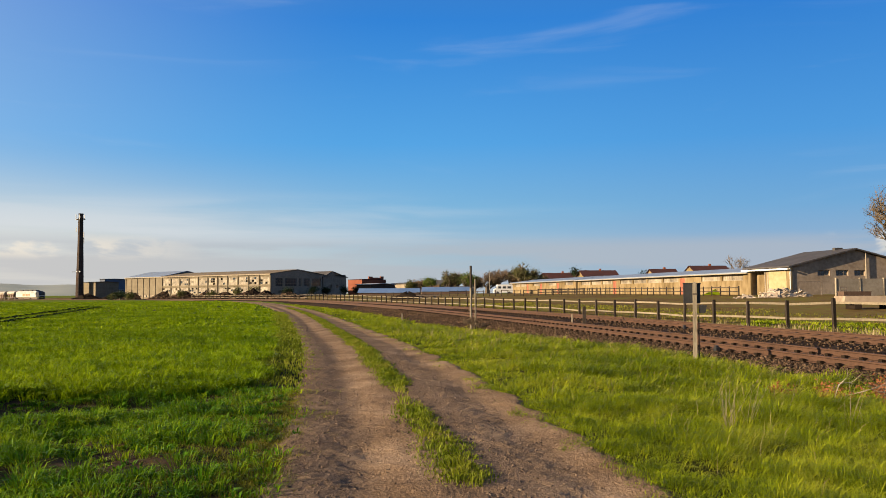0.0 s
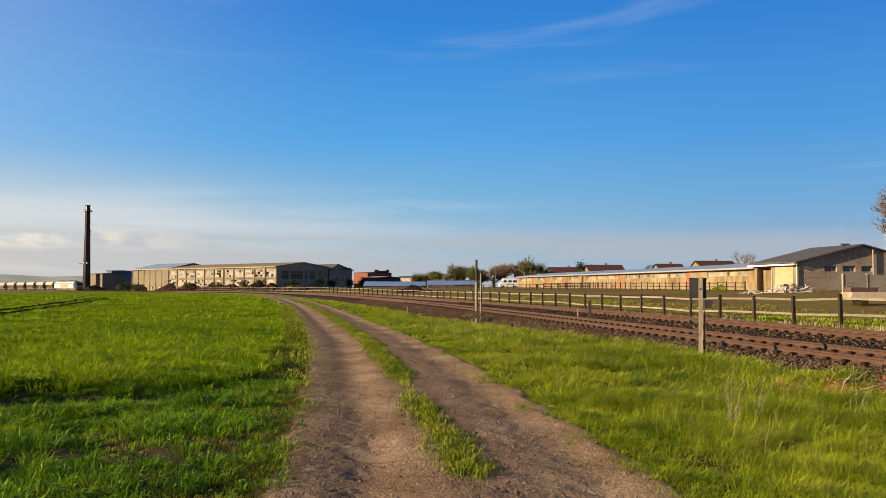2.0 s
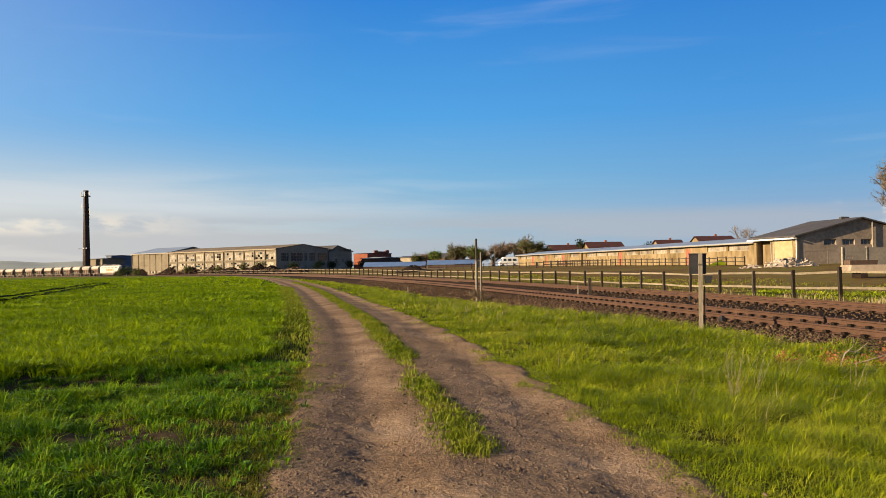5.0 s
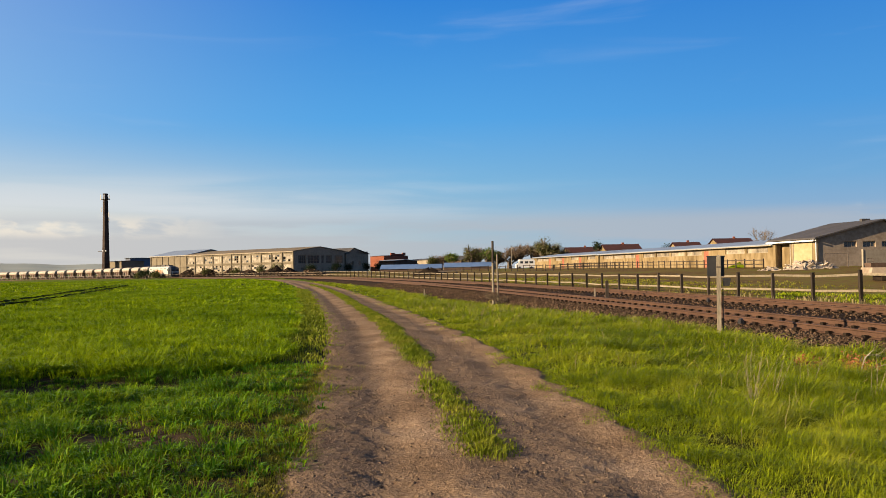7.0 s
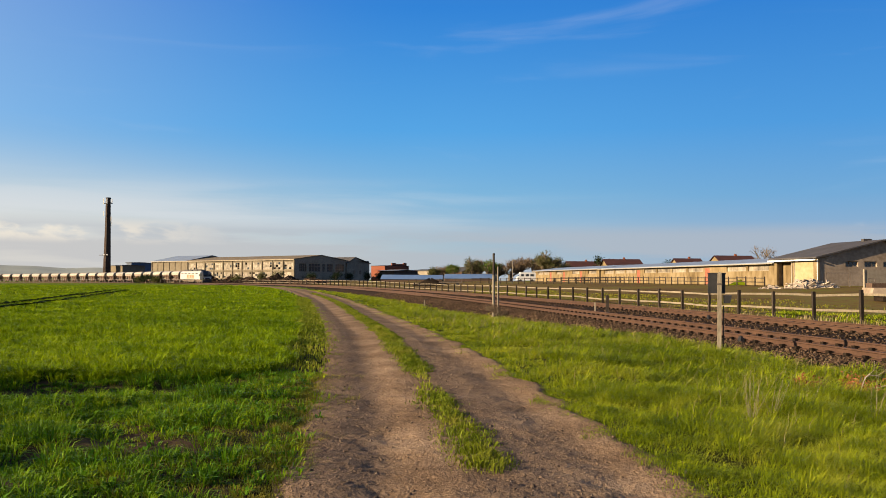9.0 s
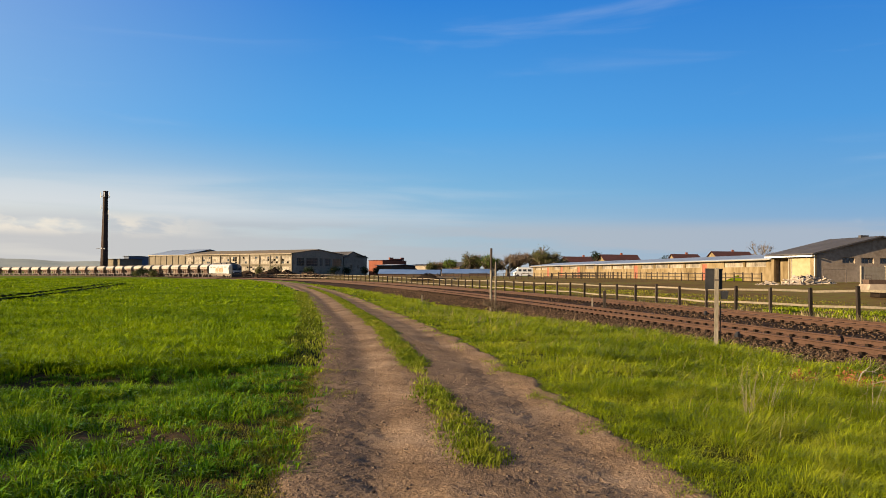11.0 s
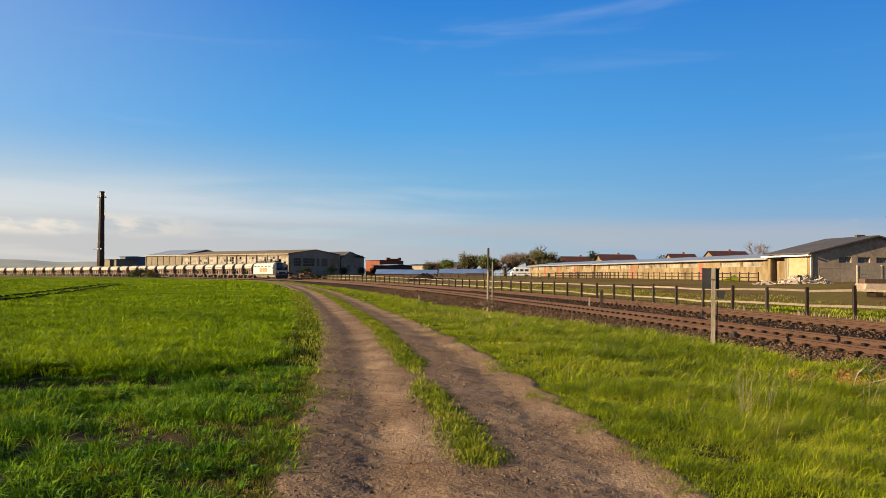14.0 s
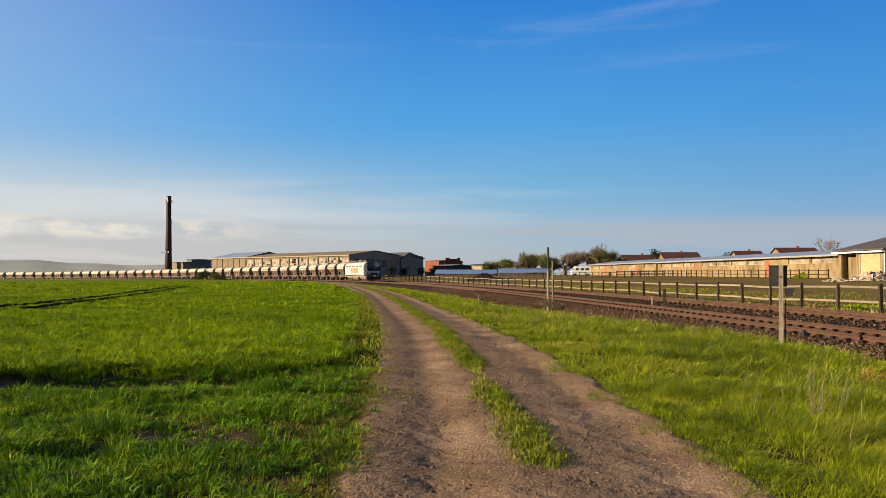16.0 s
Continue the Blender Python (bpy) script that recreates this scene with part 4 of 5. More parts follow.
def barn():
    gh = ((3.6, 5.4, 2.55, 3.3), (6.3, 8.1, 2.55, 3.3), (9.0, 10.6, 2.55, 3.3))
    lh = ((0.7, 4.4, 0.0, 3.2),)
    b = house("barn", "low barn with stained grey gable, yellow side wall and dark roof", "barn", (44.5, 107.0), -10.5, 10.3, 18.6, 3.75, 2.25, M["yellow"], M["darkroof"], lh, gh, gable_mat=M["grey"], glass=False, over=0.55)
    wl, wg = walls_of(b)[0], walls_of(b, "gable_wall")[0]
    windows_in(wg, gh, 3, 1, bar="grey")
    # deep bay with a dark back and doors, then a fascia and a downpipe
    part("bay_back", Shape().box(0.4, 4.7, 1.1, 1.2, 0, 3.3), M["yellow"], wl)
    part("barn_door", Shape().box(5.3, 9.5, -0.07, -0.002, 0.05, 3.25), M["palewall"], wl, "pale yellow sliding door")
    part("door_track", Shape().box(4.6, 9.9, -0.14, -0.08, 3.26, 3.36), M["frame"], wl)
    for x in (4.42, 5.05):
        part("jamb", Shape().box(x, x + 0.2, -0.1, -0.004, 0.0, 3.25), M["concrete"], wl)
    local_box(b, "fascia", (-0.75, -0.58, -0.5, 10.8, 3.35, 3.55), "white")
    part("downpipe", Shape().cyl(0.06, 0, 3.6, 8, pose(-0.12, -0.12, 0)), M["white"], b)
    local_box(b, "ridge_vent", (8.7, 9.9, 3.0, 3.5, 6.05, 6.42), "darkroof")
    part("stove_pipe", Shape().cyl(0.22, 4.0, 6.3, 10, pose(14.2, -0.35, 0)).cyl(0.3, 6.3, 6.5, 10, pose(14.2, -0.35, 0)), M["darkroof"], b)
    part("pipe", Shape().cyl(0.09, 0, 5.6, 8, pose(10.9, -0.2, 0)), M["concrete"], b)
    # climbing twigs on the gable
    iv = Shape()
    rnd = random.Random(4)
    for k in range(46):
        x, z = rnd.uniform(11.5, 18), 0.1
        q = Vector((x, -0.06, z))
        e = Vector((rnd.uniform(-0.3, 0.3), 0, 1))
        limb(iv, q, e.normalized(), rnd.uniform(0.9, 1.7), 0.025, 1, rnd, [], 2)
    iv.v = [(a, -0.05 - abs(b2 + 0.06) * 0.15, c) for a, b2, c in iv.v]
    part("climber", iv, M["bark"], b, "leafless climbing plant")


def stable(corner, length, doors, label):
    holes = []
    x = 2.0
    dd = sorted(doors)
    while x + 6.6 < length - 1:
        if not any(x - 0.3 < q + 0.9 and q - 0.9 < x + 6.3 for q in dd):
            holes.append((x, x + 6.0, 2.1, 2.9))
            x += 6.6
        else:
            x += 0.5
    doors_h = [(q - 0.9, q + 0.9, 0.0, 2.75) for q in dd]
    # the long wall's own x runs from its far end to its near end
    flip = lambda hs: tuple((length - b, length - a, c, d) for a, b, c, d in hs)
    st = house("stable", label, "stable", corner, -10.5, length, 15, 3.2, 0.9, M["yellow"], M["blueroof"], flip(holes + doors_h), glass=False, over=0.6)
    wl = walls_of(st)[0]
    windows_in(wl, flip(holes), 10, 1, mat="dusty", bar="concrete")
    for h in flip(doors_h):
        d = part("stable_door", Shape().box(h[0] + 0.02, h[1] - 0.02, 0.05, 0.1, 0.02, h[3]), M["reddoor"], wl, "rust-red stable door")
        for k in range(1, 5):
            xx = h[0] + (h[1] - h[0]) * k / 5
            part("batten", Shape().box(xx - 0.02, xx + 0.02, 0.03, 0.05, 0.05, h[3] - 0.05), M["reddoor"], wl)
    g = Shape()
    g.box(-0.82, -0.66, -0.6, length + 0.6, 3.05, 3.17)
    part("gutter", g, M["concrete"], st)
    return st


def broken_window(wall, hole, across, up, rnd, depth=0.16):
    """A wide factory window whose panes are dusty, dark or gone, one by one, with a dark sheet behind for the unlit
    room.
    """
    x0, x1, z0, z1 = hole
    fr = Shape().box(x0 - 0.06, x0 + 0.06, depth - 0.02, depth + 0.06, z0, z1).box(x1 - 0.06, x1 + 0.06, depth - 0.02, depth + 0.06, z0, z1)
    fr.box(x0 + 0.06, x1 - 0.06, depth - 0.02, depth + 0.06, z0, z0 + 0.1).box(x0 + 0.06, x1 - 0.06, depth - 0.02, depth + 0.06, z1 - 0.1, z1)
    part("window", fr, M["concrete"], wall)
    for k in range(1, across):
        x = x0 + (x1 - x0) * k / across
        part("glazing_bar", Shape().box(x - 0.06, x + 0.06, depth - 0.015, depth + 0.055, z0 + 0.1, z1 - 0.1), M["concrete"], wall)
    for k in range(1, up):
        z = z0 + (z1 - z0) * k / up
        part("glazing_bar", Shape().box(x0 + 0.06, x1 - 0.06, depth - 0.01, depth + 0.05, z - 0.05, z + 0.05), M["concrete"], wall)
    worn = rnd.uniform(0.05, 0.45)
    dx, dz = (x1 - x0) / across, (z1 - z0) / up
    for i in range(across):
        for j in range(up):
            v = rnd.random()
            if v < worn * 0.4:
                continue
            part("pane", Shape().box(x0 + i * dx + 0.065, x0 + (i + 1) * dx - 0.065, depth + 0.01, depth + 0.025, z0 + j * dz + 0.055, z0 + (j + 1) * dz - 0.055),
                 M["glass"] if v < worn * 0.8 else M["dusty"] if v < 0.8 else M["palepane"], wall)
    # near-black sheet painted as the darkness of the room inside
    part("room_back", Shape().box(x0 - 0.3, x1 + 0.3, depth + 0.9, depth + 0.95, z0 - 0.3, z1 + 0.3), M["earth"], wall)


def hall(corner, az, length, width, eave, rise, label, bays, mats, peak=0.5, gable_holes=(), roof="blueroof", rows=((1.9, 3.4), (5.0, 6.9))):
    step = length / bays
    rnd = random.Random(int(length * 10))
    holes = []
    for k in range(bays):
        for z0, z1 in rows:
            holes.append((k * step + 0.42, (k + 1) * step - 0.42, z0, z1))
    h = house("factory_hall", label, "factory", corner, az, length, width, eave, rise, M[mats[0]], M[roof], holes, gable_holes, glass=False, over=0.45, gable_mat=M[mats[1]], peak=peak)
    wl, wg = walls_of(h)[0], walls_of(h, "gable_wall")[0]
    for q in holes:
        broken_window(wl, q, 4 if len(rows) > 1 else 3, 3 if len(rows) > 1 else 1, rnd)
    windows_in(wg, gable_holes, 4, 3, bar="concrete")
    for k in range(bays + 1):
        part("pier", Shape().box(k * step - 0.22, k * step + 0.22, -0.22, -0.002, 0, eave), M[mats[0]], wl)
    part("ledge", Shape().box(0, length, -0.3, -0.225, 4.1, 4.35), M[mats[0]], wl)
    local_box(h, "eave_board", (-0.62, -0.48, -0.4, length + 0.4, eave - 0.30, eave - 0.02), "concrete")
    return h


def works():
    gw = ((1.9, 5.2, 3.9, 6.8), (6.2, 11.6, 3.9, 6.8), (12.4, 13.7, 3.9, 6.8), (14.7, 17.4, 3.9, 6.8), (18.7, 23.0, 3.9, 6.8), (3.0, 10.0, 1.6, 2.2))
    hall((-62, 283), -51, 67.8, 24, 8.2, 1.6, "long derelict factory hall with two rows of dusty windows", 11, ("hallwall", "grey"), gable_holes=gw, roof="tanroof", rows=((1.5, 3.7), (4.6, 7.3)))
    hall((-115.2, 326.5), -51, 27, 23, 8.9, 2.4, "factory hall with tall wall panels and a blue sheet roof", 6, ("hallwall", "grey"), rows=((0.8, 1.6),))
    b = house("factory_hall", "grey factory hall with a steep uneven gable", "factory", (-46.6, 302.2), -51, 40, 11.6, 6.7, 2.1, M["grey"], M["darkroof"], (), ((2.6, 5.0, 6.85, 7.6), (2.8, 3.9, 2.6, 4.0), (6.2, 7.2, 2.6, 4.0)), glass=False, peak=0.35)
    windows_in(walls_of(b, "gable_wall")[0], ((2.6, 5.0, 6.85, 7.6), (2.8, 3.9, 2.6, 4.0), (6.2, 7.2, 2.6, 4.0)), 2, 2, bar="grey")
    # brick house with a stepped parapet
    b = house("brick_building", "red brick building with a stepped parapet", "building", (-35.3, 330), -51, 8, 14, 6.0, 0.3, M["brick"], M["redroof"], (), ((1.5, 2.7, 1.5, 4.2), (4.2, 5.4, 1.5, 4.2), (7.4, 8.6, 1.5, 4.2), (10.4, 11.6, 1.5, 4.2)), glass=False, over=0.15)
    windows_in(walls_of(b, "gable_wall")[0], ((1.5, 2.7, 1.5, 4.2), (4.2, 5.4, 1.5, 4.2), (7.4, 8.6, 1.5, 4.2), (10.4, 11.6, 1.5, 4.2)), 2, 3)
    local_box(b, "parapet", (4.0, 6.2, -0.05, 0.5, 6.32, 7.4), "brick")
    local_box(b, "parapet", (6.25, 10.8, -0.05, 0.5, 6.32, 7.0), "brick")
    local_box(b, "parapet", (10.85, 12.6, -0.05, 0.5, 6.32, 7.5), "brick")
    house("shed", "low brown shed with a pale roof edge", "shed", (-30.2, 315), -51, 8, 13.5, 3.9, 0.4, M["darkbrick"], M["paleroof"], (), glass=False)
    house("shed", "grey flat shed behind the paddock", "shed", (-17.5, 332), -51, 10, 14.5, 4.2, 0.5, M["concrete"], M["darkroof"], glass=False)
    house("shed", "brown gabled shed behind the paddock", "shed", (-4.0, 325), -51, 9, 12, 4.0, 1.6, M["darkbrick"], M["darkroof"], glass=False)
    # long low blue roofs
    for k, (x, y, ln) in enumerate(((-29.5, 262, 20), (-9.0, 262, 16))):
        c = thing("polytunnel", "long low blue sheeted roof behind the paddock", "shed", pose(x, y, gz(x, y)))
        sh = Shape().loft([[(q, 0, 1.0), (q, 5.0, 2.4), (q, 10, 1.0), (q, 10, 0.9), (q, 0, 0.9)] for q in (0, ln)])
        part("roof", sh, M["bluesheet"], c)
        part("wall", Shape().box(0.2, ln - 0.2, 0.3, 9.7, -0.3, 0.895), M["darkbrick"], c)
    # building beside the chimney
    house("works_building", "small pale works building beside the chimney", "building", (-174.0, 401.0), -51, 12, 12, 8.0, 0.3, M["hallwall"], M["darkroof"], (), glass=False)
    wb = house("works_building", "dark blue-grey flat-roofed works building", "building", (-175.0, 414), -75, 3, 17, 9.4, 0.2, M["slate"], M["darkroof"], (), ((5.0, 6.4, 0.0, 3.4), (8.0, 15.0, 2.6, 4.2)), glass=False)
    windows_in(walls_of(wb, "gable_wall")[0], ((5.0, 6.4, 0.0, 3.4), (8.0, 15.0, 2.6, 4.2)), 4, 2)
    ch = thing("chimney", "tall dark eight-sided concrete chimney with antennas and a platform", "chimney", pose(-182.3, 402, -0.9))
    sh = Shape()
    for k in range(11):
        r0, r1 = 2.05 - 0.085 * k, 2.05 - 0.085 * (k + 1)
        sh.cyl(r0, k * 3.83, (k + 1) * 3.83 - 0.12, 8, r2=r1).cyl(r1 + 0.06, (k + 1) * 3.83 - 0.12, (k + 1) * 3.83, 8)
    part("shaft", sh, M["chimney"], ch)
    part("crown_ring", Shape().cyl(1.5, 40.2, 40.5, 8).cyl(1.3, 42.14, 42.6, 8), M["chimney"], ch)
    part("platform", Shape().cyl(2.2, 39.6, 39.75, 12), M["frame"], ch)
    lad = Shape().box(-0.05, 0.05, -2.2, -2.1, 2, 39.6, pose(0.35, 0, 0)).box(-0.05, 0.05, -2.2, -2.1, 2, 39.6, pose(-0.35, 0, 0))
    for k in range(60):
        lad.box(-0.35, 0.35, -2.18, -2.12, 2 + k * 0.625, 2.05 + k * 0.625)
    part("ladder", lad, M["frame"], ch)
    for x, y, z, h in ((-2.2, -0.6, 39.3, 2.8), (2.1, -0.6, 39.3, 2.6), (0.3, -2.2, 39.5, 2.4), (-1.9, -0.7, 33.5, 2.2), (1.9, -0.7, 31, 2.2), (1.9, -0.6, 28, 2.4)):
        part("antenna", Shape().box(x - 0.18, x + 0.18, y - 0.1, y + 0.1, z, z + h), M["white"], ch)
    part("bracket", Shape().box(-4.0, -1.4, -0.1, 0.1, 13.6, 13.85), M["frame"], ch)
    part("dish", Shape().cyl(0.35, 0, 0.3, 10, pose(-0.6, -2.0, 13.9, 90)), M["white"], ch)
    part("dish", Shape().cyl(0.35, 0, 0.3, 10, pose(0.9, -2.0, 13.9, 90)), M["white"], ch)


def village():
    """Roofs that look over the stables."""
    for x, y, w, ln, top, lab in ((86.3, 300, 9, 13.0, 9.6, "red"), (72.2, 300, 8, 9, 8.5, "red"), (48.5, 310, 9, 13, 8.4, "red"), (36, 320, 8, 13, 7.8, "dark red")):
        v = house("village_house", "distant house with a %s tiled roof" % lab, "house", (x, y), 84, ln, w, top - 2.0, 2.0, M["yellow"], M["redroof"], glass=False)
        part("chimney_stack", Shape().box(w / 2 - 0.35, w / 2 + 0.35, ln * 0.55, ln * 0.55 + 0.7, top - 0.6, top + 0.8), M["brick"], v)


def heap(name, label, x, y, w, d, h, mat, chunks, seed, size=(0.25, 0.9), cmat=None, planks=0):
    rnd = random.Random(seed)
    root = thing(name, label, "heap", pose(x, y, gz(x, y) - 0.08))
    n, k = 22, 7
    rings = []
    for j in range(k):
        t = j / (k - 1)
        rings.append([((1 - t * 0.96) * w / 2 * math.cos(a) * (1 + 0.16 * math.sin(3 * a + seed)), (1 - t * 0.96) * d / 2 * math.sin(a),
                       h * (t ** 0.8) * (1 + 0.22 * math.sin(2 * a + seed + j))) for a in [6.283 * i / n for i in range(n)]])
    part("mound", Shape().loft(rings), M[mat], root)
    if chunks:
        sh = Shape()
        for _ in range(chunks):
            t = rnd.random() ** 0.7
            a = rnd.uniform(0, 6.283)
            q = rnd.uniform(*size)
            m = pose(t * w / 2 * math.cos(a), t * d / 2 * math.sin(a), h * (1 - t) * 0.95 + 0.1, rnd.uniform(-40, 40), rnd.uniform(-40, 40), rnd.uniform(0, 360))
            ln = q * (3.2 if rnd.random() < planks else 1)
            sh.box(-ln / 2, ln / 2, -q * 0.3, q * 0.3, -q * 0.12, q * 0.14, m)
        tagged(part("debris", sh, M[cmat or mat], root), kind="stuff")
    return root


def yard():
    """What lies about between the paddock and the barns."""
    heap("rubble_heap", "heap of pale broken stones and planks beside the barn", 40.6, 99.5, 6.4, 3.0, 0.95, "rubble", 170, 3, (0.2, 0.6), planks=0.3)
    heap("rubble_heap", "low heap of pale stones beside the barn", 36.5, 101, 3.0, 1.6, 0.35, "rubble", 40, 5, (0.15, 0.45), planks=0.3)
    heap("earth_heap", "dark brown earth heap with a few weeds", -9.5, 186, 9.5, 4.0, 1.5, "earth", 60, 8, (0.1, 0.3))
    heap("earth_heap", "overgrown green earth mound by the stables", 42.0, 128.0, 6, 3.0, 0.9, "field", 0, 9)
    # stone heaps and dark mounds behind the far track
    rnd = random.Random(21)
    for s, o, w, h, m in ((264, 23, 9, 2.4, "earth"), (254, 23, 8, 1.9, "earth"), (232, 21, 10, 1.6, "rubble"), (246, 19, 9, 1.6, "rubble"), (262, 20, 10, 1.8, "rubble"), (280, 20, 11, 1.8, "rubble"),
                          (296, 20, 9, 2.0, "rubble"), (315, 20, 12, 2.2, "rubble"), (335, 21, 12, 2.2, "rubble"), (356, 20, 11, 2.4, "rubble"), (378, 20, 12, 2.2, "earth"), (400, 18, 12, 2.0, "earth")):
        x, y, th = line_at(s, o)
        heap("stone_heap" if m == "rubble" else "earth_heap", "weathered heap of stones behind the tracks" if m == "rubble" else "dark earth heap behind the tracks", float(x), float(y), w * 1.2, 5, h * 1.25, "earth", 150, int(s), (0.3, 1.4), cmat=("stone" if m == "rubble" else "earth"))
    # concrete panel wall
    wl = thing("panel_wall", "pale concrete panel wall beside the barn", "wall", pose(43.4, 92, gz(46, 92), 0, 0, 10.5))
    for k in range(7):
        part("panel", Shape().box(k * 3.0, k * 3.0 + 2.9, 0, 0.14, 0, 2.0), M["concrete"], wl)
        part("wall_post", Shape().box(k * 3.0 - 0.1, k * 3.0, -0.04, 0.2, 0, 2.1), M["concrete"], wl)
    # trough, a leaning frame, a slab on blocks
    tr = thing("feed_trough", "long dark feed trough standing on the ground", "trough", pose(38.1, 80, gz(39, 80), 0, 0, 4))
    part("trough_body", Shape().loft([[(x, -0.45, 0.25), (x, 0.45, 0.25), (x, 0.6, 0.85), (x, -0.6, 0.85)] for x in (0, 2.75)]), M["darkbrick"], tr)
    for x in (0.3, 2.3):
        part("foot", Shape().box(x, x + 0.15, -0.4, 0.4, 0, 0.25), M["frame"], tr)
    fr = thing("metal_frame", "old dark metal frame beside the trough", "frame", pose(38.6, 81.2, gz(38.6, 81.2)))
    for q in ((0, 0.08, 0, 1.3), (0.62, 0.7, 0, 1.3), (0.081, 0.619, 1.22, 1.3), (0.081, 0.619, 0.9, 0.98)):
        part("bar", Shape().box(q[0], q[1], 0, 0.08, q[2], q[3]), M["frame"], fr)
    sl = thing("concrete_slab", "thick pale concrete slab lying on dark blocks", "slab", pose(28.4, 60, gz(30, 60), 0, 0, -4))
    part("slab", Shape().loft([[(0, -1, 0.5), (9, -1, 0.5), (9, 1, 0.5), (0, 1, 0.5)], [(0.1, -1, 0.95), (9, -1, 0.95), (9, 1, 0.95), (0.1, 1, 0.95)]]), M["grey"], sl)
    for x in (0.8, 3.2, 5.8, 8.2):
        part("block", Shape().box(x, x + 0.5, -0.8, 0.8, 0, 0.498), M["earth"], sl)
    lt = thing("open_frame_shelter", "small open metal frame against the barn wall", "frame", pose(44.0, 103.5, gz(44, 103.5)))
    for q in ((0, 0.1, 0, 1.8), (2.9, 3.0, 0, 1.8), (0.101, 2.899, 1.7, 1.8)):
        part("bar", Shape().box(q[0], q[1], 0, 0.1, q[2], q[3]), M["frame"], lt)
    # corral fences of dark poles
    for x0, y0, x1, y1, n in ((15.2, 168, 29.5, 160, 10), (19, 176, 31, 172, 8), (39.5, 112, 24.5, 196, 34), (4, 190, 15, 172, 9), (-16, 205, 4, 198, 10)):
        f = thing("corral_fence", "dark wooden corral fence with two rails", "fence", pose(0, 0, 0))
        az = math.degrees(math.atan2(x1 - x0, y1 - y0))
        for k in range(n + 1):
            t = k / n
            x, y = x0 + (x1 - x0) * t, y0 + (y1 - y0) * t
            part("post", Shape().box(-0.07, 0.07, -0.07, 0.07, -0.2, 1.35), M["oldwood"], f, at=pose(x, y, gz(x, y)))
            if k < n:
                ln = math.hypot(x1 - x0, y1 - y0) / n
                xm, ym = x + (x1 - x0) / n / 2, y + (y1 - y0) / n / 2
                for h in (0.6, 1.15):
                    part("pole", Shape().box(-0.11, -0.075, -ln / 2, ln / 2, h - 0.06, h + 0.06), M["oldwood"], f, at=pose(xm, ym, gz(xm, ym), 0, 0, -az))
    # flat cart by the earth heap
    ct = thing("hay_cart", "dark flat farm cart beside the earth heap", "cart", pose(-7.2, 178, gz(-7, 178)))
    part("bed", Shape().box(0, 5, -1, 1, 0.75, 0.95), M["frame"], ct)
    part("headboard", Shape().box(4.9, 5.0, -1, 1, 0.95, 1.7), M["frame"], ct)
    for x in (0.9, 4.0):
        for y in (-0.95, 0.8):
            part("wheel", Shape().cyl(0.36, 0, 0.15, 14, pose(x, y + 0.15, 0.37, 90)), M["black"], ct)
    # camper van and a lamp post
    cv = thing("camper_van", "white camper van parked beside the stables", "van", pose(12.2, 226, gz(12, 226), 0, 0, 6))
    part("van_body", Shape().loft([[(0, y, 0.4), (5.2, y, 0.4), (5.2, y, 2.3), (4.9, y, 2.6), (1.0, y, 2.6), (0.55, y, 1.5), (0, y, 1.25)] for y in (-1, 1)]), M["white"], cv)
    part("windscreen", Shape().loft([[(0.58, y, 1.55), (0.98, y, 2.4), (0.95, y, 2.42), (0.55, y, 1.58)] for y in (-0.85, 0.85)]), M["glass"], cv)
    for x0, x1 in ((1.1, 1.9), (2.4, 3.3), (3.7, 4.7)):
        part("side_window", Shape().box(x0, x1, -1.02, -1.001, 1.5, 2.1), M["glass"], cv)
    for x in (0.95, 4.2):
        for y in (-1.02, 0.84):
            part("wheel", Shape().cyl(0.34, 0, 0.18, 14, pose(x, y + 0.18, 0.34, 90)), M["black"], cv)
    lp = thing("lamp_post", "thin grey lamp post", "lamp post", pose(12.2, 248, gz(12, 248)))
    part("mast", Shape().cyl(0.09, 0, 6.5, 8, r2=0.06), M["concrete"], lp)
    part("lamp_head", Shape().box(-0.15, 0.5, -0.12, 0.12, 6.4, 6.55), M["concrete"], lp)
    for x, h in ((31.5, 1.45),):
        st = thing("white_stake", "thin white stake in the paddock grass", "post", pose(18.7, 33.6, gz(18.7, 33.6)))
        part("stake", Shape().box(-0.03, 0.03, -0.03, 0.03, -0.2, 1.1), M["white"], st)
    hl = thing("pale_hut", "low pale hut between the bushes", "shed", pose(1.5, 268, gz(1.5, 268)))
    part("hut_wall", Shape().box(0, 7, 0, 4, -0.1, 2.4), M["concrete"], hl)
    part("hut_roof", Shape().box(-0.3, 7.3, -0.3, 4.3, 2.402, 2.55), M["darkroof"], hl)


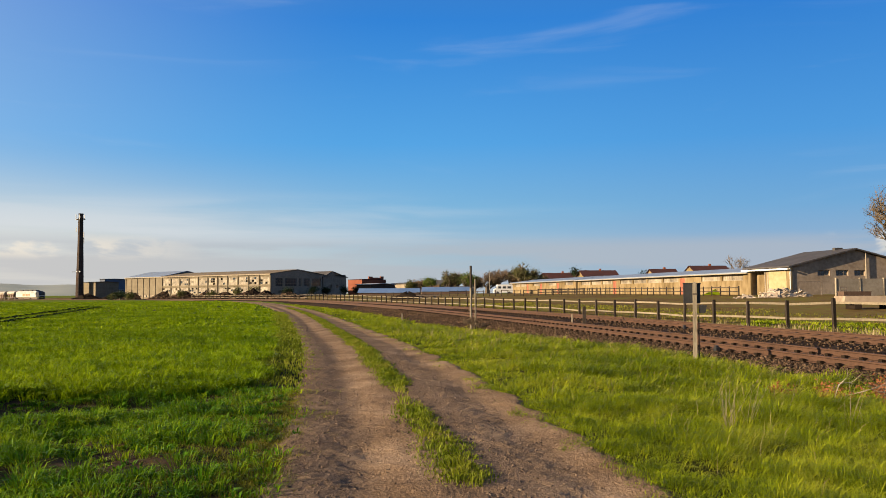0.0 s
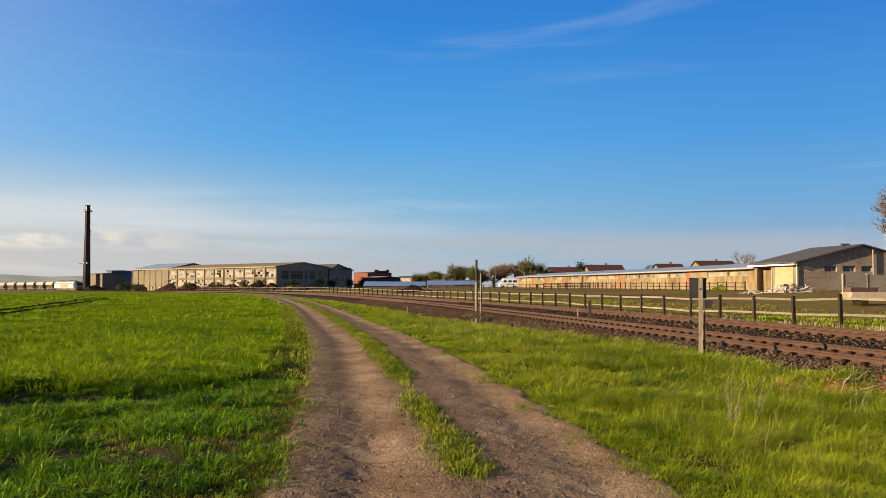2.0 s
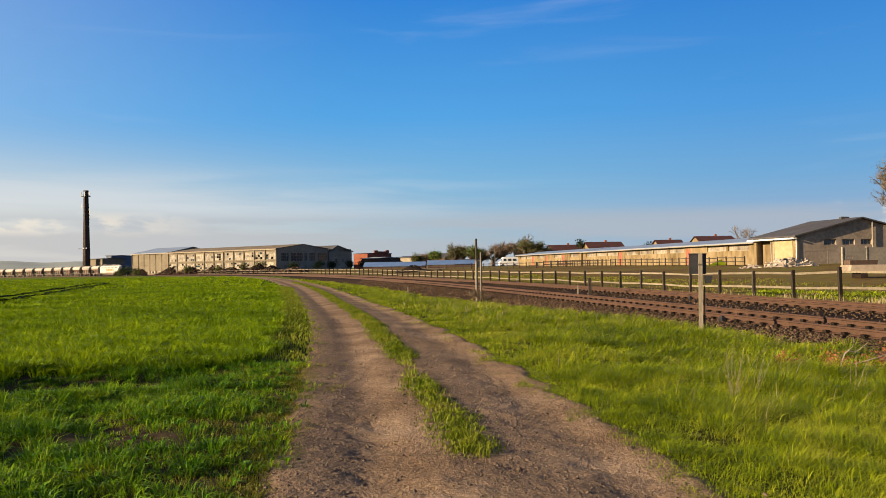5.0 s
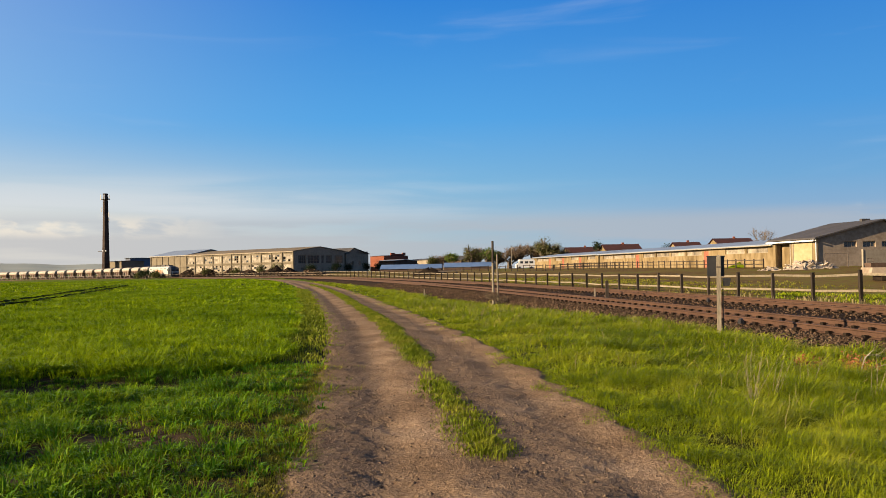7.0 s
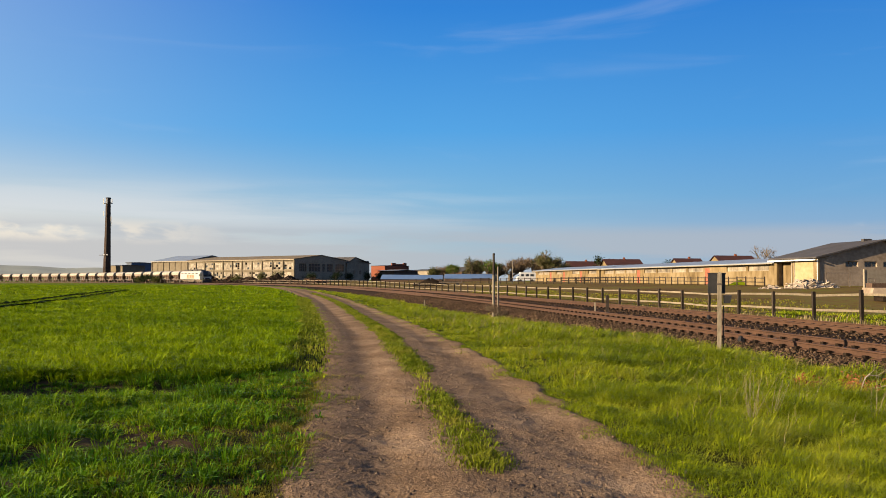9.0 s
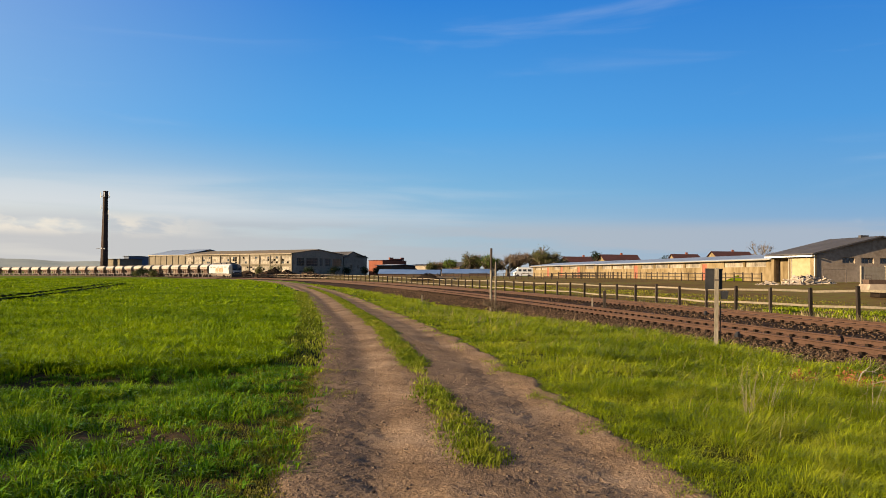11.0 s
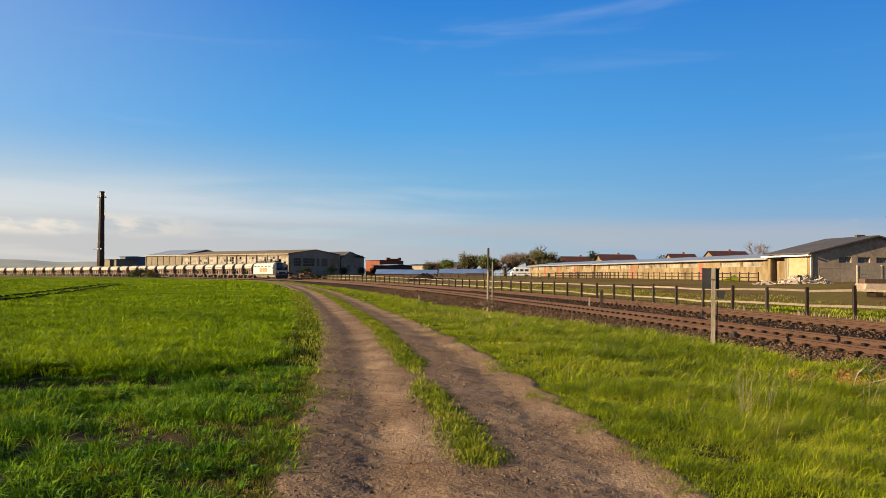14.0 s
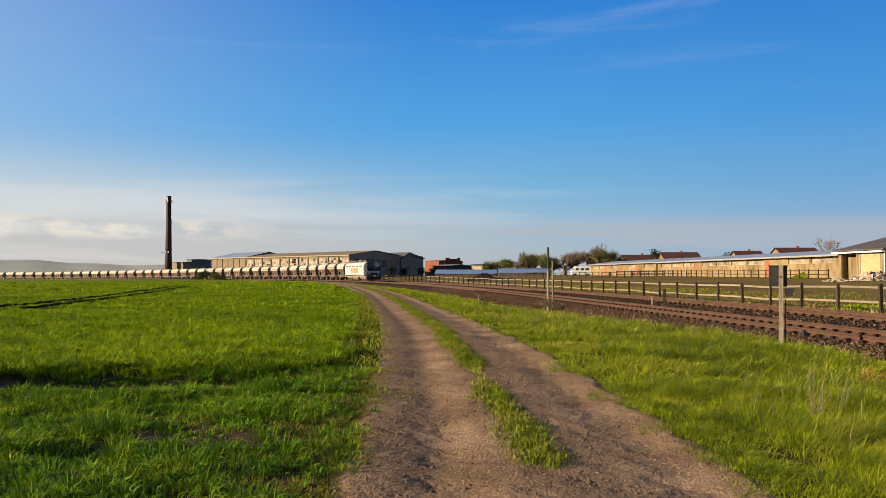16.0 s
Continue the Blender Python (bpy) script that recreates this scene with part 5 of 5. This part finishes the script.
def trackside():
    """Posts and boxes beside the rails."""
    x, y = 5.75, 19.3
    sg = thing("trackside_post", "weathered square post carrying a black signal box", "signal post", pose(x, y, gz(x, y), 0, 0.6, -14))
    bm = Shape().loft([[(-0.048, -0.048, -0.3), (0.048, -0.048, -0.3), (0.048, 0.048, -0.3), (-0.048, 0.048, -0.3)], [(-0.045, -0.045, 1.88), (0.045, -0.045, 1.88), (0.045, 0.045, 1.88), (-0.045, 0.045, 1.88)], [(-0.03, -0.03, 1.92), (0.03, -0.03, 1.92), (0.03, 0.03, 1.92), (-0.03, 0.03, 1.92)]])
    part("post", bm, M["greywood"], sg)
    bx = part("signal_box", Shape().box(-0.25, 0.13, 0.065, 0.22, 1.42, 1.88), M["black"], sg, "black signal box")
    part("box_lid", Shape().box(-0.265, 0.145, 0.055, 0.23, 1.881, 1.905), M["black"], bx)
    part("hinge", Shape().box(-0.262, -0.251, 0.11, 0.15, 1.45, 1.5), M["frame"], bx)
    part("hinge", Shape().box(-0.262, -0.251, 0.11, 0.15, 1.6, 1.65), M["frame"], bx)
    part("strap", Shape().box(-0.058, 0.058, -0.056, 0.064, 1.62, 1.66), M["frame"], sg)
    part("junction_box", Shape().loft([[(0.10, 0.0, 1.2), (0.24, 0.0, 1.2), (0.24, 0.12, 1.2), (0.10, 0.12, 1.2)], [(0.09, -0.01, 1.38), (0.27, -0.01, 1.38), (0.27, 0.13, 1.38), (0.09, 0.13, 1.38)]]), M["black"], sg)
    part("cable", Shape().cyl(0.014, 0.0, 1.14, 6, pose(0.09, 0.02, 0)), M["black"], sg)
    # tall twin posts
    x, y = 1.12, 42.7
    pl = thing("marker_pole", "tall weathered pole with a dark top", "pole", pose(x, y, gz(x, y)))
    part("lower_pole", Shape().cyl(0.07, -0.3, 2.3, 10, r2=0.062), M["greywood"], pl)
    part("upper_pole", Shape().cyl(0.061, 2.3, 3.45, 10, r2=0.058), M["oldwood"], pl)
    x, y = 1.36, 42.9
    pl = thing("marker_pole", "shorter thin pole beside the tall one", "pole", pose(x, y, gz(x, y)))
    part("lower_pole", Shape().cyl(0.045, -0.3, 2.75, 8), M["greywood"], pl)
    for s, o, h, w, m in ((31.8, 2.5, 0.95, 0.075, "oldwood"), (32.75, 2.2, 0.56, 0.035, "concrete"), (54.45, -3.3, 0.62, 0.05, "greywood")):
        x, y, th = line_at(s, o)
        z0 = RAIL_Z - 0.28 if o > 0 else gz(float(x), float(y)) - 0.05
        st = thing("marker_stub", "short square marker post beside the rails", "post", pose(float(x), float(y), z0))
        part("stub", Shape().box(-w, w, -w, w, -0.1, h).box(-w * 0.7, w * 0.7, -w * 0.7, w * 0.7, h, h + 0.02), M[m], st)
    for s, o in ((12.2, -1.15), (24.5, 4.2)):
        x, y, th = line_at(s, o)
        sw = thing("track_contact", "small dark track contact box by the rail", "box", pose(float(x), float(y), RAIL_Z - 0.22, 0, 0, -math.degrees(th)))
        part("case", Shape().box(-0.05, 0.05, -0.08, 0.08, 0, 0.17), M["black"], sw)
        part("cap", Shape().box(-0.035, 0.035, -0.05, 0.05, 0.171, 0.21), M["black"], sw)


def hills():
    az = np.radians(np.arange(-62, 40, 0.5))
    rows = []
    for r, k in ((2600, 0.0), (3000, 0.45), (3500, 1.0), (4300, 1.0)):
        d = np.degrees(az)
        h = 52 * smooth(-8, -34, d) + 4 + 5 * np.sin(d * 0.5) * smooth(-8, -25, d) + 2.0 * np.sin(d * 1.7)
        rows.append(np.stack([r * np.sin(az), r * np.cos(az), h * k - 3], 1))
    n, k = len(rows), len(az)
    i, j = np.meshgrid(np.arange(n - 1), np.arange(k - 1), indexing="ij")
    f = np.stack([i * k + j, i * k + j + 1, (i + 1) * k + j + 1, (i + 1) * k + j], -1).reshape(-1, 4)
    tagged(new("backdrop", big_mesh("backdrop", np.concatenate(rows), f, M["hill"], True)), "low hills on the horizon, coloured pale for haze", "hills", kind="structure")


def woods():
    # half-bare shrubs and trees behind the paddock
    rnd = random.Random(11)
    rows = ((-13, 285, 4.5, "leaf_olive"), (-6, 280, 5.5, "leaf_green"), (0.5, 285, 8.0, "leaf_olive"), (5, 278, 7.0, "leaf_green"), (9, 290, 6.0, "leaf_brown"), (13, 282, 7.2, "leaf_brown"), (17, 292, 8.6, "leaf_brown"),
            (21.5, 288, 8.2, "leaf_brown"), (25, 283, 9.0, "leaf_olive"), (27.5, 285, 10.6, "leaf_olive"), (31, 295, 8.0, "leaf_brown"), (-9.5, 292, 5.0, "leaf_brown"), (2.5, 296, 7.5, "leaf_brown"))
    for k, (x, y, h, m) in enumerate(rows):
        tree(x, y, h, "half-bare spring shrub with thin %s foliage" % {"leaf_olive": "olive", "leaf_green": "green", "leaf_brown": "brown"}[m], 4200, 0.34, m, 3, 30 + k, 0.10, 5, "bush" if h < 7 else "tree", "shrub" if h < 7 else "tree", 1.25)
    # bare trees over the roofs
    for k, (x, y, h) in enumerate(((109, 305, 14.2), (50, 330, 8.6), (57, 335, 8.0), (86, 330, 8.4))):
        tree(x, y, h, "distant bare round-crowned tree", 700, 0.3, "leaf_brown", 4, 60 + k, 0.3, 3, spread=0.9)
    for x, y, h in ((47.5, 308, 9.0), (50.5, 312, 7.6), (64, 330, 8.0), (75, 310, 7.4), (73, 310, 7.2)):
        tree(x, y, h, "dark distant fir tree among the roofs", 900, 0.5, "leaf_dark", 2, int(x), 0.5, 4, spread=0.45)
    # big budding tree behind the barn
    tree(71.0, 127.0, 17.5, "large budding tree with fine bare twigs behind the barn", 9000, 0.16, "leaf_brown", 6, 5, 0.15, 3, spread=1.15)
    # green bush by the rails, dark bushes by the halls
    for s, o, h, m in ((300, -5.5, 1.5, "leaf_olive"), (305, -5.0, 2.4, "leaf_dark"), (310, -5.5, 2.6, "leaf_dark"), (315, -5.5, 2.1, "leaf_olive"), (321, -5.0, 1.3, "leaf_dark")):
        x, y, th = line_at(s, o)
        tree(float(x), float(y), h, "dense green bush beside the rails", 1300, 0.34, m, 2, int(s), 0.12, 5, "bush", "bush", 1.9)
    for x, y, h in ((-48, 288, 3.0), (-44, 292, 2.6), (-66, 277, 3.8), (-70, 272, 3.4), (-38, 296, 2.8), (-98, 300, 2.6), (-84, 290, 2.6), (-34, 300, 2.8), (-56, 282, 3.0)):
        tree(x, y, h, "dark bush in front of the factory hall", 1100, 0.38, "leaf_dark" if x > -60 else "leaf_olive", 3, int(-x * 3), 0.14, 4, "bush", "bush", 1.3)
    # bushes added out of view on the left, to throw shade across the headland
    for x, y, h, k in ((-12.3, 10.5, 1.6, 1), (-9.6, 5.2, 0.8, 3)):
        tree(x, y, h, "unseen dark bush added to shade the headland", 2600, 0.22, "leaf_dark", 3, 90 + k, 0.10, 5, "bush", "bush", 1.0)
    x, y = 1.3, 41.5
    tree(x, y, 0.95, "brown bare scrub at the foot of the pole", 700, 0.06, "leaf_brown", 3, 77, 0.15, 5, "bush", "bush", 1.6)
    # dead branches on the bank
    for x, y, a, l, sd in ((5.9, 12.4, 60, 0.9, 3), (6.4, 12.1, 20, 0.9, 5), (5.4, 11.6, 150, 0.8, 8)):
        rnd = random.Random(sd)
        b = thing("dead_branch", "bleached dead branch lying in the grass", "branch", pose(x, y, gz(x, y) + 0.14, 78, 0, a))
        sh = Shape()
        limb(sh, (0, 0, 0), Vector((0, 0.1, 1)), l * 0.5, 0.011, 2, rnd, [], 2, 0.0)
        part("wood", sh, M["deadwood"], b)
    for x, y, h, k in ((6.5, 12.6, 0.38, 1), (5.5, 12.0, 0.3, 2), (7.0, 13.0, 0.4, 3), (6.2, 11.4, 0.3, 4), (5.2, 12.8, 0.28, 5)):
        tree(x, y, h, "low reddish dead scrub on the bank", 420, 0.05, "leaf_red", 3, 110 + k, 0.15, 5, "bush", "shrub", 1.9)
    tree(6.0, 12.9, 0.45, "small reddish dead shrub among the branches", 200, 0.05, "leaf_red", 2, 9, 0.2, 5, "bush", "shrub", 1.3)
    dry_plant(3.3, 9.75, 15, 0.85, 1.1)
    dry_plant(3.65, 10.1, 8, 0.7, 1.3)
    dry_plant(4.7, 9.8, 6, 0.75, 1.2)
    dry_plant(4.3, 10.8, 6, 0.6, 1.4)
    dry_plant(2.5, 12.3, 4, 0.5, 1.6)


# ---- the train; own space: y forward from the front end, z up from the rail ----


def wheelset(root, y, r, inside=0.68):
    part("axle", Shape().cyl(0.08, -0.75, 0.75, 8, pose(0, y, r, 0, 90)), M["frame"], root)
    for sgn in (-1, 1):
        part("wheel", Shape().cyl(r, 0, 0.13, 18, pose(sgn * 0.75 - 0.065, y, r, 0, 90)), M["wheel"], root)


def loco():
    root = thing("locomotive", "white diesel locomotive with black cab front and orange lettering", "locomotive")
    side = [(-1.5, 1.2), (1.5, 1.2), (1.5, 3.25), (1.22, 3.72), (0.7, 3.95), (-0.7, 3.95), (-1.22, 3.72), (-1.5, 3.25)]
    part("body", Shape().loft([[(x, y, z) for x, z in side] for y in (-22.2, -2.7)]), M["loco"], root)
    for y0, y1 in ((-2.7, 0), (-22.2, -23)):
        d = 1 if y1 > y0 else -1
        f = abs(y1 - y0)
        rings = [[(x, y0 + d * 0.002, z) for x, z in side],
                 [(x * 0.99, y0 + d * f * (0.45 if z > 3.3 else 0.62), min(z, 3.9)) for x, z in side],
                 [(x * 0.9, y0 + d * f * (0.50 if z > 3.3 else 0.985), min(z, 3.85)) for x, z in side]]
        part("cab", Shape().loft(rings), M["cabblack"], root, "black cab end")
    part("nose_band", Shape().box(-1.25, 1.25, -0.035, 0.03, 1.75, 2.1), M["loco"], root, "white band on the nose")
    part("nose_skirt", Shape().box(-1.4, 1.4, -0.9, -0.1, 0.35, 1.04), M["black"], root)
    ws = Shape().loft([[(-1.2, -0.33, 2.55), (1.2, -0.33, 2.55), (1.05, -1.22, 3.5), (-1.05, -1.22, 3.5)], [(-1.2, -0.29, 2.57), (1.2, -0.29, 2.57), (1.05, -1.18, 3.52), (-1.05, -1.18, 3.52)]])
    part("windscreen", ws, M["glass"], root)
    for x in (-1.0, 1.0):
        part("headlight", Shape().cyl(0.13, 0, 0.06, 12, pose(x * 0.95, 0.0, 1.55, -90)), M["white"], root)
        part("buffer", Shape().cyl(0.08, 0, 0.35, 10, pose(x * 0.88, 0.0, 1.06, -90)).cyl(0.23, 0.35, 0.42, 14, pose(x * 0.88, 0.0, 1.06, -90)), M["frame"], root)
    for sgn in (-1, 1):
        part("cab_window", Shape().box(sgn * 1.505 - 0.012, sgn * 1.505 + 0.012, -2.2, -1.25, 2.35, 3.05), M["glass"], root)
        dr = part("cab_door", Shape().box(sgn * 1.505 - 0.012, sgn * 1.505 + 0.012, -3.6, -2.9, 1.15, 3.15), M["loco"], root)
        part("door_window", Shape().box(sgn * 1.52 - 0.006, sgn * 1.52 + 0.006, -3.5, -3.0, 2.3, 2.95), M["glass"], dr)
        for k in range(5):
            part("grille", Shape().box(sgn * 1.505 - 0.012, sgn * 1.505 + 0.012, -21.4 + k * 3.6, -19.0 + k * 3.6, 2.95, 3.2), M["darkroof"], root)
        # lettering of the side, as bars
        for k, (y0, y1, z0, z1) in enumerate(((-15.6, -14.2, 1.7, 2.75), (-13.9, -12.9, 1.7, 2.75), (-12.6, -11.2, 1.7, 2.75), (-10.9, -9.4, 1.7, 2.75), (-9.1, -8.2, 1.7, 2.75), (-15.6, -8.2, 1.35, 1.5))):
            part("lettering_bar", Shape().box(sgn * 1.505 - 0.009, sgn * 1.505 + 0.009, y0, y1, z0, z1), M["orange"], root)
        part("sill", Shape().box(sgn * 1.42 - 0.06, sgn * 1.42 + 0.06, -22.2, -0.9, 0.86, 1.045), M["dustframe"], root)
        for y in (-4.2, -17.6):
            part("bogie_frame", Shape().loft([[(sgn * 1.08 - 0.08, y + a, b) for a, b in ((1.9, 0.55), (-1.9 - 1.6, 0.55), (-3.2, 0.95), (1.6, 0.95))], [(sgn * 1.08 + 0.08, y + a, b) for a, b in ((1.9, 0.55), (-3.5, 0.55), (-3.2, 0.95), (1.6, 0.95))]]), M["dustframe"], root)
    part("fuel_tank", Shape().loft([[(x, y, z) for x, z in ((-1.25, 0.85), (1.25, 0.85), (1.3, 0.6), (1.0, 0.32), (-1.0, 0.32), (-1.3, 0.6))] for y in (-14.6, -9.2)]), M["dustframe"], root)
    part("end_skirt", Shape().box(-1.4, 1.4, -22.9, -22.3, 0.4, 1.04), M["black"], root)
    for y in (-3.0, -5.0, -6.9, -16.2, -18.1, -20.1):
        wheelset(root, y, 0.53)
    for y0, y1, w, h in ((-20.5, -16.5, 0.9, 0.3), (-15.5, -12.0, 1.0, 0.2), (-11.0, -7.5, 0.9, 0.34), (-6.5, -4.0, 0.8, 0.22)):
        part("roof_unit", Shape().box(-w, w, y0, y1, 3.952, 4.1 + h), M["darkroof"], root)
    return root


def wagon():
    root = thing("hopper_wagon", "dusty white two-axle hopper wagon with rounded roof", "wagon", group="wagons of the train")
    levels = ((1.75, -2.9, -6.75, 0.85), (2.15, -2.3, -7.35, 1.15), (2.55, -1.75, -7.9, 1.40), (3.05, -1.35, -8.3, 1.46), (3.45, -1.15, -8.5, 1.34), (3.78, -1.1, -8.55, 1.02), (3.98, -1.12, -8.53, 0.55), (4.04, -1.2, -8.45, 0.1))
    rings = [[(-w, y0, z), (-w, y1, z), (w, y1, z), (w, y0, z)] for z, y0, y1, w in levels]
    part("body", Shape().loft(rings[2:]), M["wagon"], root)
    # the lowest rings form a separate piece in a darker brown
    part("hopper", Shape().loft(rings[:3]), M["rusty"], root, "dark brown hopper under the pale body")
    for z in (3.02, 2.58):
        for sgn in (-1, 1):
            part("side_rail", Shape().box(sgn * 1.45 - 0.04, sgn * 1.45 + 0.04, -8.1, -1.55, z, z + 0.09), M["rusty"], root)
    part("roof_walk", Shape().box(-0.25, 0.25, -8.2, -1.4, 4.045, 4.1), M["frame"], root)
    for y in (-3.9, -5.7):
        part("chute", Shape().loft([[(-0.8, y - 0.85, 1.746), (0.8, y - 0.85, 1.746), (0.8, y + 0.85, 1.746), (-0.8, y + 0.85, 1.746)], [(-1.15, y - 0.3, 0.55), (1.15, y - 0.3, 0.55), (1.15, y + 0.3, 0.55), (-1.15, y + 0.3, 0.55)]]), M["rusty"], root)
    for sgn in (-1, 1):
        part("sole_bar", Shape().box(sgn * 1.02 - 0.08, sgn * 1.02 + 0.08, -9.0, -0.6, 0.92, 1.2), M["frame"], root)
        for y in (-1.35, -8.25):
            part("end_stanchion", Shape().box(sgn * 1.25 - 0.07, sgn * 1.25 + 0.07, y - 0.07, y + 0.07, 1.2, 2.75), M["frame"], root)
        for y in (-2.75, -4.8, -6.9):
            part("rib", Shape().box(sgn * 1.30 - 0.05, sgn * 1.30 + 0.05, y - 0.06, y + 0.06, 1.2, 2.5), M["wagon"], root)
    for y in (-0.75, -8.9):
        part("headstock", Shape().box(-1.25, 1.25, y - 0.1, y + 0.1, 0.85, 1.22), M["frame"], root)
    for y, d in ((-0.65, 1), (-9.0, -1)):
        for x in (-0.88, 0.88):
            part("buffer", Shape().cyl(0.09, 0, 0.4, 8, pose(x, y, 1.05, -90 * d)).cyl(0.22, 0.4, 0.5, 12, pose(x, y, 1.05, -90 * d)), M["frame"], root)
    part("end_platform", Shape().box(-1.1, 1.1, -1.5, -0.86, 1.222, 1.27), M["frame"], root)
    part("end_ladder", Shape().box(0.6, 0.64, -0.84, -0.8, 1.2, 3.0).box(1.0, 1.04, -0.84, -0.8, 1.2, 3.0).box(0.64, 1.0, -0.84, -0.8, 1.6, 1.64).box(0.64, 1.0, -0.84, -0.8, 2.1, 2.14).box(0.64, 1.0, -0.84, -0.8, 2.6, 2.64), M["frame"], root)
    for y in (-1.9, -7.75):
        wheelset(root, y, 0.48)
    return root


SPEED, S_END = 15.6, 155.5
LOCO_LEN, WAGON_LEN, WAGONS = 23.2, 9.64, 40


def on_line(s, back):
    """Pose of a vehicle whose front is at s and which is back metres long, seated on the rails."""
    x0, y0, _ = line_at(s)
    x1, y1, _ = line_at(s + back)
    turn = math.degrees(math.atan2(-(x0 - x1), y0 - y1))
    return pose(x0, y0, RAIL_Z + float(lie(s + back / 2)), 0, 0, turn)


def train_rows(lag, back):
    return [(t, on_line(S_END + SPEED * (16 - t) + lag, back)) for t in np.arange(0, 16.01, 1.0)]


def motions():
    walk(locomotive, train_rows(0, LOCO_LEN))
    for k, w in enumerate(wagons):
        walk(w, train_rows(LOCO_LEN + k * WAGON_LEN, WAGON_LEN))


M.update(
    dusty=material("dusty_pane", [(0.0731, 0.0621, 0.0475), (0.2923, 0.2485, 0.19)], 0.6, 0.8, 0.2, 0.0),
    reddoor=material("rust_red_door", [(0.19, 0.0621, 0.0365), (0.2631, 0.095, 0.0585)], 0.85, 3, 0.5, 0.2),
    hallwall=material("weathered_hall_wall", [(0.1085, 0.0894, 0.0616), (0.1628, 0.1391, 0.1034)], 0.92, 0.9, 0.15, 0.3),
    darkbrick=material("dark_brown_boards", [(0.0599, 0.039, 0.0299), (0.1079, 0.0719, 0.0539)], 0.9, 3, 0.4, 0.3),
    paleroof=material("pale_roof_sheet", [(0.2517, 0.2397, 0.2397), (0.3296, 0.3176, 0.3116)], 0.6, 2, 0.3, 0.2),
    bluesheet=material("blue_sheeting", [(0.0719, 0.1199, 0.2277), (0.1199, 0.1797, 0.2996)], 0.4, 2, 0.3, 0.2),
    slate=material("blue_grey_cladding", [(0.0599, 0.0779, 0.1139), (0.0899, 0.1079, 0.1498)], 0.7, 2, 0.3, 0.2),
    chimney=material("sooty_chimney_concrete", [(0.0299, 0.021, 0.018), (0.0719, 0.0509, 0.0419)], 0.9, 1.4, 0.2, 0.3),
    earth=material("dark_earth_and_unlit_room", [(0.0108, 0.0078, 0.006), (0.024, 0.0174, 0.0125)], 0.95, 4, 0.8, 0.6),
    palewall=material("pale_yellow_paint", [(0.2166, 0.171, 0.0912), (0.3078, 0.2508, 0.1482)], 0.9, 1.6, 0.3, 0.2),
    rusty=material("dark_red_brown", [(0.0512, 0.0256, 0.0176), (0.1096, 0.0621, 0.0402)], 0.85, 4, 0.8, 0.2),
    tanroof=material("weathered_roof_felt", [(0.1169, 0.0907, 0.0643), (0.187, 0.152, 0.1111)], 0.9, 1.2, 0.2, 0.3),
    palepane=material("lime_dusted_pane", [(0.0888, 0.073, 0.0523), (0.1514, 0.1305, 0.0991)], 0.7, 0.9, 0.3, 0.0, per="object", spread=0.2),
    dustframe=material("dusty_bogie", [(0.095, 0.0731, 0.0585), (0.2046, 0.1608, 0.1279)], 0.85, 4, 1, 0.2),
    loco=material("loco_white_paint", [(0.3158, 0.2955, 0.27), (0.377, 0.3617, 0.3413)], 0.4, 1.2, 0.3, 0.05),
    cabblack=material("loco_black_paint", [(0.0098, 0.0107, 0.0164), (0.0205, 0.0213, 0.0287)], 0.3, 2, 0.5, 0.0),
    wheel=material("dusty_wheel", [(0.0299, 0.0228, 0.018), (0.0719, 0.0569, 0.0468)], 0.7, 5, 1, 0.1),
    deadwood=material("bleached_wood", [(0.2485, 0.1973, 0.1462), (0.3654, 0.3069, 0.2412)], 0.9, 12, 2, 0.3),
)
MG["leaf_red"] = leafy("leaf_red", [(0.20, 0.07, 0.03), (0.30, 0.12, 0.05)], spread=0.3)

ground()
road()
hills()
barn()
stable((43.4, 118.2), 74.0, (21.2, 51.4), "long low yellow stable with a pale sheet roof")
stable((29.7, 192.5), 58.0, (13.5, 28.0, 41.0), "farther low yellow stable with red doors")
works()
village()
yard()
trackside()
woods()
grasses()
pebbles()
locomotive = loco()
first = wagon()
wagons = [first] + [copy_thing(first, pose(0, 0, 0)) for _ in range(WAGONS - 1)]
fence()
railway()
motions()
